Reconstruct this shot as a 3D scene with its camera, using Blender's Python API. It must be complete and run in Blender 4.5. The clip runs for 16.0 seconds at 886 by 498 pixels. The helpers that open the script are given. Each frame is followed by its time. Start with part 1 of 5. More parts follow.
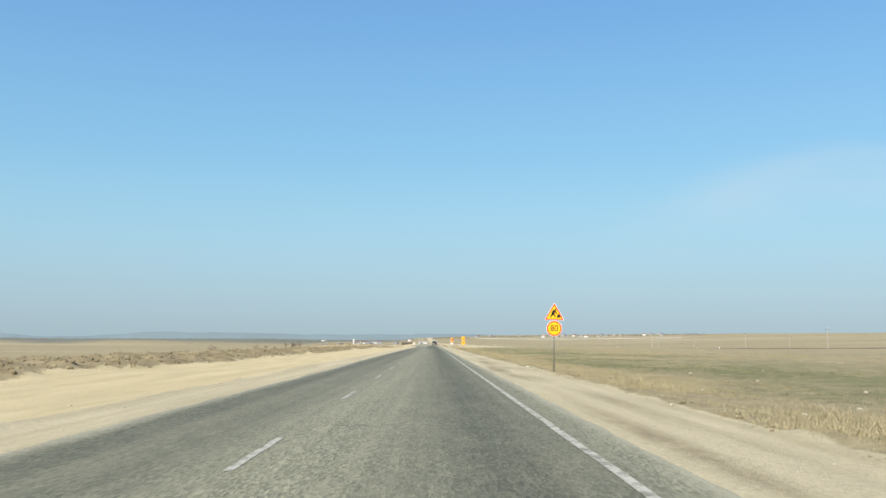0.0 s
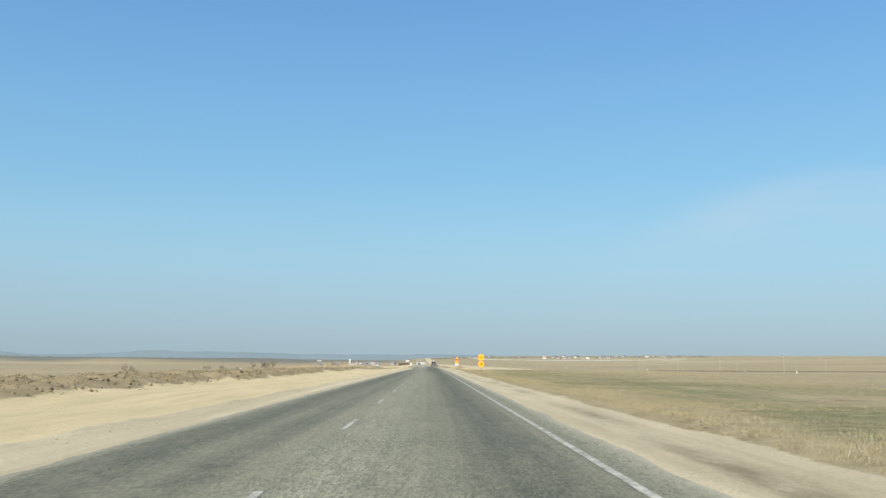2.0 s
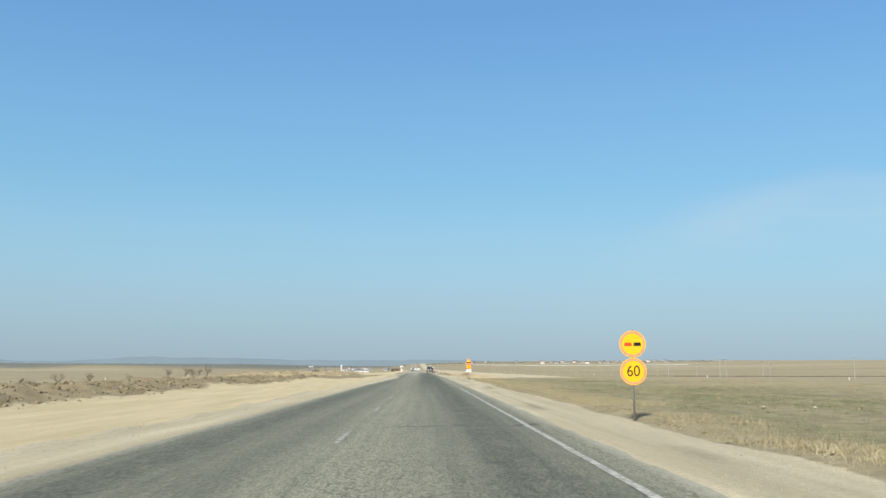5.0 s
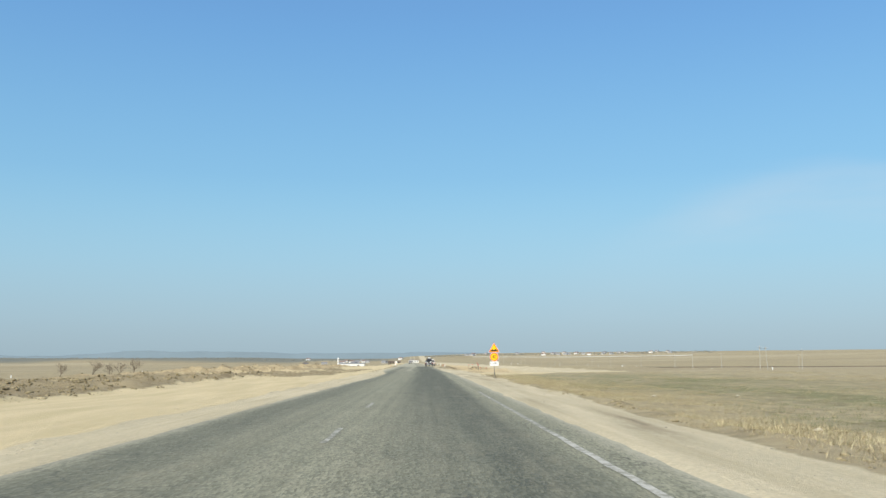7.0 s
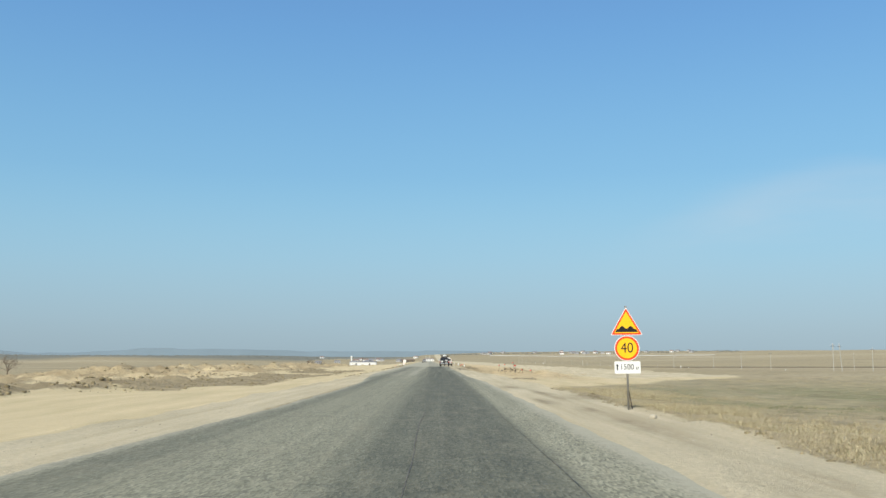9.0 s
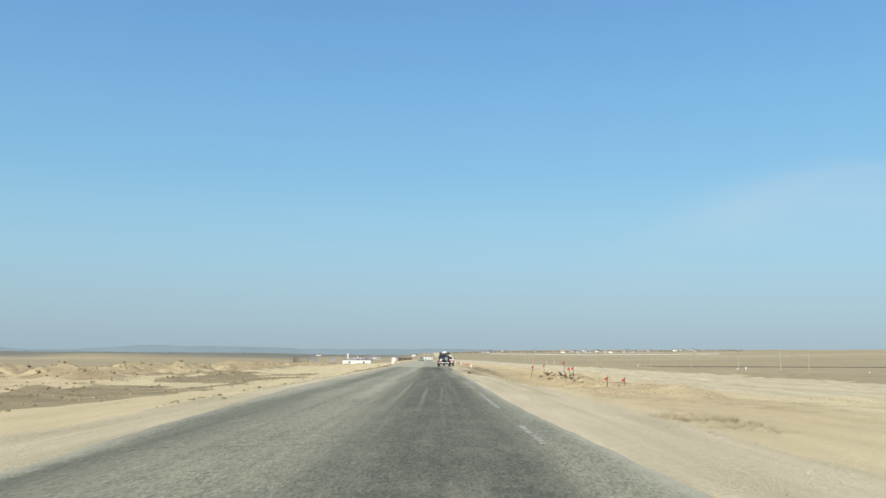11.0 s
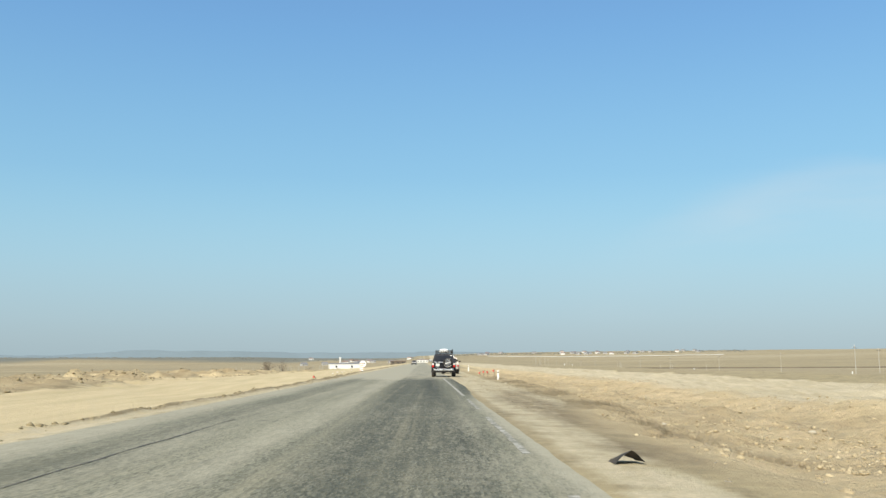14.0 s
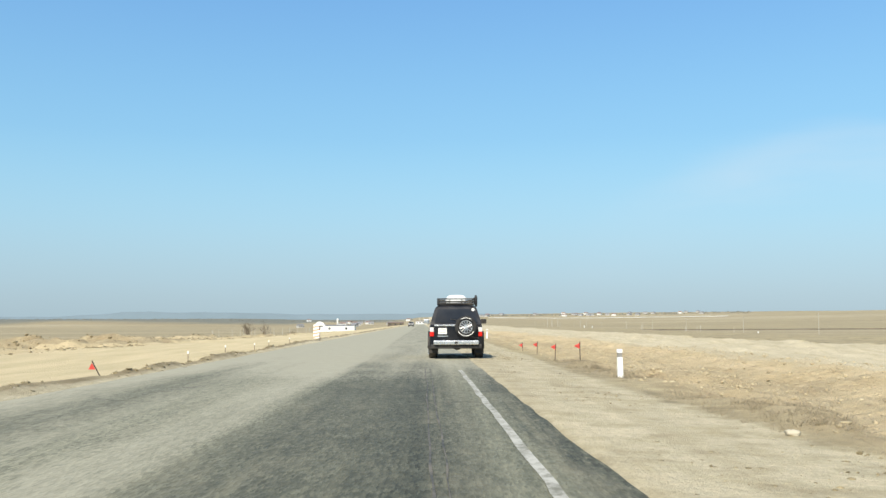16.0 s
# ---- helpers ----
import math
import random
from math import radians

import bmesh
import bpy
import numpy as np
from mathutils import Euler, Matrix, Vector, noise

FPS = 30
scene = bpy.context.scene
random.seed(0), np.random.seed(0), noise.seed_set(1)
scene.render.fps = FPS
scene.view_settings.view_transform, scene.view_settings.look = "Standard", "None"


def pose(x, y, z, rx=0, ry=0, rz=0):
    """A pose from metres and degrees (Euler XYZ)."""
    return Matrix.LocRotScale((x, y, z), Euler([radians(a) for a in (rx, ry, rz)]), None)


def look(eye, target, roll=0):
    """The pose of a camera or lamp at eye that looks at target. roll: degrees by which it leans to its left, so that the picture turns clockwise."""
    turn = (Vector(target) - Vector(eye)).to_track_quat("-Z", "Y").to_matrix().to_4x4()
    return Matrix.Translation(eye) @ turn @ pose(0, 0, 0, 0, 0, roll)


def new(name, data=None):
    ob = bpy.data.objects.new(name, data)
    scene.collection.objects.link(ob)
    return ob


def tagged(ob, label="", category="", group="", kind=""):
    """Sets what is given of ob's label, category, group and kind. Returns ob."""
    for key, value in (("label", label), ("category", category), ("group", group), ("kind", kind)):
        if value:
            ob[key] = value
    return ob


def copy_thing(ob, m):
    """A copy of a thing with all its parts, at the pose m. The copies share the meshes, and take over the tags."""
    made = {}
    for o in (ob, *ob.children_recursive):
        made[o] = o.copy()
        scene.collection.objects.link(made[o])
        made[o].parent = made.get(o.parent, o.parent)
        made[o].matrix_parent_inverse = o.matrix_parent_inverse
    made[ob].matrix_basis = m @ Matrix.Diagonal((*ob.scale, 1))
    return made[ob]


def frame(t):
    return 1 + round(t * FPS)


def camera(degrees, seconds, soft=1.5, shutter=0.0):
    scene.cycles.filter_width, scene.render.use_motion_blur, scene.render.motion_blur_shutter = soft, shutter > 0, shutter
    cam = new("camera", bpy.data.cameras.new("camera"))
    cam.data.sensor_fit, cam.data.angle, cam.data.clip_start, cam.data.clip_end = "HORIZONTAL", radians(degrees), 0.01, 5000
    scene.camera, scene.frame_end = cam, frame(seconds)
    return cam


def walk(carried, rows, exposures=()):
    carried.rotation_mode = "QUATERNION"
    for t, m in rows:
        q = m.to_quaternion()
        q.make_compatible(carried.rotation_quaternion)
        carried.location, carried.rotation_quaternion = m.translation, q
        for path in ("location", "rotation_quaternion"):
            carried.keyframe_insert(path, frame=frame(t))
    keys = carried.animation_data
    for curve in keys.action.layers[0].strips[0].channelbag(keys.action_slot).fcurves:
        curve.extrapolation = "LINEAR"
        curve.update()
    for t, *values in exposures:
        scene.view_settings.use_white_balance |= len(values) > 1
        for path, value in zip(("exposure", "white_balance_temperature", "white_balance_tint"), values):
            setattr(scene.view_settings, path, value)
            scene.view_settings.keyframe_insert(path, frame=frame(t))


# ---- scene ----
cam = camera(52.0, 16.0)
PATH = [
    (0.0, pose(0.1, 0.0, 1.28, 95.89, 0.06, -0.64)),
    (0.5, pose(0.0, 12.5, 1.28, 96.79, 0.37, -1.14)),
    (1.0, pose(-0.1, 25.0, 1.28, 97.18, 0.43, -1.26)),
    (1.5, pose(-0.15, 37.5, 1.28, 97.02, 0.25, -1.13)),
    (2.0, pose(-0.26, 50.3, 1.28, 97.18, -0.30, -0.74)),
    (2.5, pose(-0.38, 63.0, 1.28, 97.32, -0.54, -0.36)),
    (3.0, pose(-0.42, 75.4, 1.28, 97.57, -0.30, -0.63)),
    (3.5, pose(-0.42, 87.6, 1.28, 97.58, -0.24, -0.99)),
    (6.0, pose(-0.36, 146.0, 1.28, 97.34, 0.06, -1.07)),
    (6.5, pose(-0.34, 157.8, 1.28, 97.07, 0.43, -1.15)),
    (7.0, pose(-0.34, 169.5, 1.28, 97.05, 0.25, -1.13)),
    (7.5, pose(-0.28, 181.2, 1.28, 97.21, 0.13, -1.11)),
    (8.0, pose(-0.16, 193.0, 1.28, 97.03, 0.13, -0.72)),
    (8.5, pose(-0.08, 204.8, 1.28, 97.04, 0.00, -0.07)),
    (9.0, pose(-0.02, 216.5, 1.28, 96.97, 0.00, -0.14)),
    (9.5, pose(0.0, 228.3, 1.28, 97.03, -0.12, -0.27)),
    (12.0, pose(0.1, 285.0, 1.28, 96.23, -0.30, -0.18)),
    (12.5, pose(0.1, 295.8, 1.28, 95.48, -0.12, -0.41)),
    (13.0, pose(0.1, 306.5, 1.28, 95.02, -0.12, -0.31)),
    (13.5, pose(0.1, 317.3, 1.28, 96.16, -0.48, 0.16)),
    (14.0, pose(0.1, 328.0, 1.28, 97.04, 0.25, -0.45)),
    (14.5, pose(0.1, 338.7, 1.28, 97.39, 1.21, -1.25)),
    (15.0, pose(0.1, 349.5, 1.28, 96.69, 1.03, -0.97)),
    (15.5, pose(0.05, 360.2, 1.28, 95.40, 0.37, -0.42)),
    (16.0, pose(0.0, 371.0, 1.28, 94.64, 0.25, -0.48)),
]
EXPOSURES = [(0, 0.57, 6650, 10), (0.5, 0.46, 6650, 10), (1, 0.24, 6450, 10), (1.5, 0.46, 6540, 10), (2, 0.48, 6550, 10), (3.5, 0.48, 6500, 10), (6, 0.43, 6470, 10), (7, 0.48, 6500, 10), (9.5, 0.38, 6470, 10), (12, 0.48, 6600, 10), (12.5, 0.5, 6570, 10), (13, 0.66, 6600, 10), (13.5, 0.53, 6700, 10), (14, 0.55, 6850, 10), (14.5, 0.48, 6700, 10), (15, 0.48, 6540, 10), (15.5, 0.57, 6570, 10), (16, 0.67, 6620, 10)]
walk(cam, PATH, EXPOSURES)

# world: hazy spring sky with a high thin cloud veil
HAZE = 7.2
SUN_AZ, SUN_EL = 200.0, 43.0          # degrees clockwise from ahead (+y), above the horizon
world = bpy.data.worlds.new("sky")
scene.world = world
world.use_nodes = True
wt = world.node_tree
wt.nodes.clear()


def wn(kind, **kw):
    n = wt.nodes.new(kind)
    for k, v in kw.items():
        if k == "op":
            n.operation = v
    return n


sky = wn("ShaderNodeTexSky")
sky.sky_type = "NISHITA"
sky.sun_disc = False
sky.sun_elevation = radians(SUN_EL)
sky.sun_rotation = radians(SUN_AZ)
sky.altitude = 300
sky.air_density, sky.dust_density, sky.ozone_density = 1.0, 1.5, 1.5
tc = wn("ShaderNodeTexCoord")
sep = wn("ShaderNodeSeparateXYZ")
wt.links.new(tc.outputs["Generated"], sep.inputs[0])
ramp = wn("ShaderNodeValToRGB")       # haze colour by elevation
stops = [(0.0, (0.36, 0.485, 0.56, 1)), (0.045, (0.38, 0.535, 0.635, 1)), (0.11, (0.375, 0.635, 0.785, 1)), (0.20, (0.252, 0.565, 0.825, 1)), (0.37, (0.150, 0.368, 0.740, 1)), (0.6, (0.10, 0.28, 0.62, 1))]
ramp.color_ramp.elements[0].position, ramp.color_ramp.elements[0].color = stops[0]
ramp.color_ramp.elements[1].position, ramp.color_ramp.elements[1].color = stops[-1]
for p, c in stops[1:-1]:
    el_ = ramp.color_ramp.elements.new(p)
    el_.color = c
ramp.color_ramp.interpolation = "B_SPLINE"
wt.links.new(sep.outputs["Z"], ramp.inputs[0])
gain = wn("ShaderNodeVectorMath")
gain.operation = "SCALE"
side = wn("ShaderNodeMath", op="MULTIPLY_ADD")   # the haze is a little brighter to the right
wt.links.new(sep.outputs["X"], side.inputs[0])
side.inputs[1].default_value, side.inputs[2].default_value = 0.09 * HAZE, HAZE
wt.links.new(side.outputs[0], gain.inputs["Scale"])
wt.links.new(ramp.outputs[0], gain.inputs[0])
thick = wn("ShaderNodeMapRange")      # thick dusty haze low down, clear sky above
thick.inputs["From Min"].default_value, thick.inputs["From Max"].default_value = 0.35, 0.75
thick.inputs["To Min"].default_value, thick.inputs["To Max"].default_value = 0.92, 0.25
wt.links.new(sep.outputs["Z"], thick.inputs["Value"])
mul = wn("ShaderNodeMix")
mul.data_type = "RGBA"
wt.links.new(thick.outputs[0], mul.inputs["Factor"])
wt.links.new(sky.outputs[0], mul.inputs[6])
wt.links.new(gain.outputs[0], mul.inputs[7])
# one faint cirrus streak that rises and flattens to the right, broken by soft noise
def wmath(op, a, b=0.0):
    n = wn("ShaderNodeMath", op=op)
    for k, v in enumerate((a, b)):
        if hasattr(v, "is_output"):
            wt.links.new(v, n.inputs[k])
        else:
            n.inputs[k].default_value = v
    return n.outputs[0]


def wrange(v, a, b, c=0.0, d=1.0):
    n = wn("ShaderNodeMapRange")
    n.interpolation_type = "SMOOTHSTEP"
    wt.links.new(v, n.inputs[0])
    for k, q in enumerate((a, b, c, d)):
        n.inputs[k + 1].default_value = q
    return n.outputs[0]


mp = wn("ShaderNodeMapping")
mp.inputs["Rotation"].default_value = (0.0, 0.3, 0.0)
mp.inputs["Scale"].default_value = (2.6, 1.0, 13.0)
wt.links.new(tc.outputs["Generated"], mp.inputs[0])
cn = wn("ShaderNodeTexNoise")
cn.inputs["Scale"].default_value, cn.inputs["Detail"].default_value = 1.6, 5
wt.links.new(mp.outputs[0], cn.inputs["Vector"])
flat_x = wmath("DIVIDE", sep.outputs["X"], wmath("MAXIMUM", sep.outputs["Y"], 0.05))
flat_z = wmath("DIVIDE", sep.outputs["Z"], wmath("MAXIMUM", sep.outputs["Y"], 0.05))
arc = wmath("SUBTRACT", 0.50, flat_x)
arc = wmath("SUBTRACT", 0.206, wmath("MULTIPLY", wmath("MULTIPLY", arc, arc), 1.05))
off = wmath("ADD", wmath("SUBTRACT", flat_z, arc), wmath("MULTIPLY", wmath("SUBTRACT", cn.outputs[0], 0.5), 0.085))
band = wmath("MULTIPLY", wrange(off, -0.095, -0.006), wrange(off, -0.012, 0.034, 1.0, 0.0))
fade = wmath("MULTIPLY", wrange(flat_x, 0.12, 0.40), wrange(sep.outputs["Y"], 0.0, 0.5))
veil_f = wmath("MULTIPLY", wmath("MULTIPLY", band, fade), wrange(cn.outputs[0], 0.25, 0.7, 0.16, 0.44))
veil = wn("ShaderNodeMix")
veil.data_type = "RGBA"
veil.inputs[7].default_value = (4.3, 5.0, 5.6, 1)
wt.links.new(veil_f, veil.inputs["Factor"])
wt.links.new(mul.outputs[2], veil.inputs[6])
bg = wn("ShaderNodeBackground")
bg.inputs["Strength"].default_value = 0.1
wo = wn("ShaderNodeOutputWorld")
wt.links.new(veil.outputs[2], bg.inputs[0])
wt.links.new(bg.outputs[0], wo.inputs[0])

sun_data = bpy.data.lights.new("sun", "SUN")
sun_data.energy, sun_data.angle, sun_data.color = 4.0, radians(0.6), (1.0, 0.96, 0.84)
sun = new("sun", sun_data)
a, e = radians(SUN_AZ), radians(SUN_EL)
sun.matrix_world = look((60 * math.sin(a) * math.cos(e), 60 * math.cos(a) * math.cos(e), 60 * math.sin(e)), (0, 0, 0))


# ---- materials ----
class Nodes:
    """Small helper that strings shader nodes together."""

    def __init__(self, name):
        self.mat = bpy.data.materials.new(name)
        self.mat.use_nodes = True
        self.nt = self.mat.node_tree
        self.bsdf = self.nt.nodes["Principled BSDF"]
        self.bsdf.inputs["Specular IOR Level"].default_value = 0.3

    def n(self, kind):
        return self.nt.nodes.new(kind)

    def put(self, sock, v):
        if hasattr(v, "is_output"):
            self.nt.links.new(v, sock)
        elif isinstance(v, tuple) and len(v) == 3 and sock.type == "RGBA":
            sock.default_value = (*v, 1)
        else:
            sock.default_value = v

    def pos(self):
        return self.n("ShaderNodeNewGeometry").outputs["Position"]

    def obj(self):
        return self.n("ShaderNodeTexCoord").outputs["Object"]

    def scale(self, vec, s):
        m = self.n("ShaderNodeMapping")
        self.put(m.inputs[0], vec)
        m.inputs["Scale"].default_value = s
        return m.outputs[0]

    def noise(self, vec, s, detail=4, rough=0.55):
        t = self.n("ShaderNodeTexNoise")
        self.put(t.inputs["Vector"], vec)
        t.inputs["Scale"].default_value, t.inputs["Detail"].default_value, t.inputs["Roughness"].default_value = s, detail, rough
        return t.outputs[0]

    def cells(self, vec, s):
        t = self.n("ShaderNodeTexVoronoi")
        self.put(t.inputs["Vector"], vec)
        t.inputs["Scale"].default_value = s
        return t.outputs

    def attr(self, name):
        t = self.n("ShaderNodeAttribute")
        t.attribute_name = name
        return t.outputs["Fac"]

    def rng(self, v, a, b, c=0.0, d=1.0, smooth=False):
        t = self.n("ShaderNodeMapRange")
        if smooth:
            t.interpolation_type = "SMOOTHSTEP"
        self.put(t.inputs[0], v)
        for i, x in enumerate((a, b, c, d)):
            t.inputs[i + 1].default_value = x
        return t.outputs[0]

    def math(self, op, a, b=0.0):
        t = self.n("ShaderNodeMath")
        t.operation = op
        self.put(t.inputs[0], a)
        self.put(t.inputs[1], b)
        return t.outputs[0]

    def mix(self, f, a, b, blend="MIX"):
        t = self.n("ShaderNodeMix")
        t.data_type, t.blend_type = "RGBA", blend
        self.put(t.inputs[0], f)
        self.put(t.inputs[6], a)
        self.put(t.inputs[7], b)
        return t.outputs[2]

    def bump(self, h, strength, dist):
        t = self.n("ShaderNodeBump")
        t.inputs["Strength"].default_value, t.inputs["Distance"].default_value = strength, dist
        self.put(t.inputs["Height"], h)
        self.nt.links.new(t.outputs[0], self.bsdf.inputs["Normal"])

    def done(self, colour, rough=0.8, metal=0.0):
        self.put(self.bsdf.inputs["Base Color"], colour)
        self.put(self.bsdf.inputs["Roughness"], rough)
        self.put(self.bsdf.inputs["Metallic"], metal)
        return self.mat


def plain(name, colour, rough=0.6, metal=0.0, wear=0.15, size=6.0, dust=0.0):
    """Painted, rubber, metal or plastic surface with blotches, fine grain and dust."""
    k = Nodes(name)
    o = k.obj()
    f = k.rng(k.noise(o, size, 5), 0.3, 0.7)
    lo = tuple(c * (1 - wear) for c in colour)
    hi = tuple(min(1, c * (1 + wear)) for c in colour)
    c = k.mix(f, lo, hi)
    if dust:
        d = k.rng(k.noise(o, size * 0.6, 6), 0.4, 0.75, 0, dust)
        c = k.mix(d, c, (0.36, 0.30, 0.22))
    k.bump(k.noise(o, size * 25, 2), 0.08, 0.01)
    return k.done(c, k.rng(f, 0, 1, max(rough - 0.08, 0.02), min(rough + 0.08, 1)), metal)


def make_ground():
    k = Nodes("steppe ground")
    p = k.pos()
    big, mid, fine = k.noise(p, 0.035, 4), k.noise(p, 0.5, 5), k.noise(p, 6.0, 5, 0.7)
    grit = k.noise(p, 30.0, 3, 0.7)
    # dry grass and bare soil
    field = k.mix(k.rng(mid, 0.3, 0.7), (0.30, 0.250, 0.138), (0.43, 0.362, 0.205))
    field = k.mix(k.rng(big, 0.35, 0.65), field, (0.30, 0.25, 0.155))
    bands = k.noise(k.scale(p, (0.12, 1.0, 1.0)), 0.02, 5)
    field = k.mix(k.rng(bands, 0.35, 0.68, 0, 0.6), field, (0.40, 0.325, 0.20))
    field = k.mix(k.rng(k.noise(k.scale(p, (0.1, 1.0, 1.0)), 0.013, 4), 0.55, 0.7, 0, 0.35), field, (0.20, 0.165, 0.105))
    wide = k.noise(k.scale(p, (0.14, 1.0, 1.0)), 0.006, 5, 0.6)
    field = k.mix(k.rng(wide, 0.52, 0.66, 0, 0.6), field, (0.48, 0.415, 0.29))
    field = k.mix(k.rng(wide, 0.34, 0.46, 0.55, 0), field, (0.215, 0.175, 0.115))
    green = k.math("MULTIPLY", k.attr("green"), k.rng(k.noise(k.scale(p, (1.0, 0.3, 1)), 0.13, 7, 0.72), 0.38, 0.56))
    field = k.mix(k.math("MULTIPLY", green, 0.85), field, k.mix(k.rng(fine, 0.3, 0.7), (0.115, 0.130, 0.052), (0.20, 0.20, 0.092)))
    field = k.mix(k.rng(k.noise(k.scale(p, (0.8, 0.45, 1)), 1.1, 7, 0.7), 0.47, 0.62, 0, 0.7), field, (0.19, 0.155, 0.09))
    field = k.mix(k.rng(k.noise(k.scale(p, (0.35, 1.0, 1)), 2.3, 6, 0.72), 0.5, 0.7, 0, 0.55), field, (0.50, 0.43, 0.26))
    field = k.mix(k.math("MULTIPLY", k.attr("scrub"), k.rng(k.noise(p, 0.02, 6, 0.7), 0.25, 0.6, 0.72, 1.0)), field, (0.155, 0.161, 0.134))
    # packed pale sand
    streak = k.noise(k.scale(p, (1.0, 0.12, 1.0)), 0.9, 5)
    sand = k.mix(k.rng(streak, 0.3, 0.72), (0.51, 0.425, 0.245), (0.65, 0.555, 0.345))
    sand = k.mix(k.rng(fine, 0.35, 0.8, 0, 0.35), sand, (0.40, 0.32, 0.195))
    # grey-beige crushed stone of the shoulder
    spots = k.cells(p, 16.0)
    grav = k.mix(k.rng(streak, 0.3, 0.7), (0.505, 0.437, 0.290), (0.640, 0.566, 0.388))
    grav = k.mix(k.rng(k.noise(k.scale(p, (2.0, 0.05, 1)), 0.8, 4), 0.46, 0.62, 0, 0.38), grav, (0.40, 0.318, 0.185))
    grav = k.mix(k.rng(spots["Color"], 0.1, 0.9, 0.0, 0.28), grav, (0.26, 0.22, 0.16))
    # dug brown soil
    dug = k.mix(k.rng(mid, 0.35, 0.65), (0.225, 0.178, 0.102), (0.355, 0.29, 0.172))

    def zone(base, top, name, w=0.35):
        f = k.rng(k.math("ADD", k.attr(name), k.math("MULTIPLY", k.math("SUBTRACT", k.noise(p, 1.3, 6, 0.65), 0.5), w * 2)), 0.4, 0.6)
        return k.mix(f, base, top)

    c = zone(field, sand, "sand")
    c = zone(c, dug, "clod")
    c = zone(c, grav, "gravel")
    c = k.mix(k.math("MULTIPLY", k.attr("stain"), k.rng(k.noise(k.scale(p, (1.6, 0.5, 1)), 1.5, 6, 0.7), 0.35, 0.6, 0.22, 0.9)), c, (0.19, 0.148, 0.088))
    c = k.mix(k.math("MULTIPLY", k.attr("works"), k.rng(k.noise(p, 0.8, 7, 0.75), 0.36, 0.6, 0.5, 0.95)), c, k.mix(k.rng(mid, 0.35, 0.65), (0.50, 0.385, 0.22), (0.62, 0.50, 0.30)))
    c = k.mix(k.math("MULTIPLY", k.attr("works"), k.rng(k.noise(k.scale(p, (1.0, 0.7, 1)), 2.2, 7, 0.75), 0.54, 0.68, 0, 0.7)), c, (0.25, 0.18, 0.10))
    c = k.mix(k.math("MULTIPLY", k.attr("works"), k.rng(k.cells(p, 7.0)["Distance"], 0.0, 0.16, 0.55, 0.0)), c, (0.56, 0.50, 0.38))
    c = k.mix(k.rng(grit, 0.25, 0.75, 0, 0.25), c, (0.2, 0.16, 0.1), "OVERLAY")
    k.bump(k.math("ADD", k.math("ADD", fine, k.math("MULTIPLY", grit, 0.5)), k.math("MULTIPLY", k.math("MULTIPLY", k.attr("works"), k.noise(p, 1.8, 6, 0.7)), 5.0)), 0.8, 0.07)
    return k.done(c, 0.95)


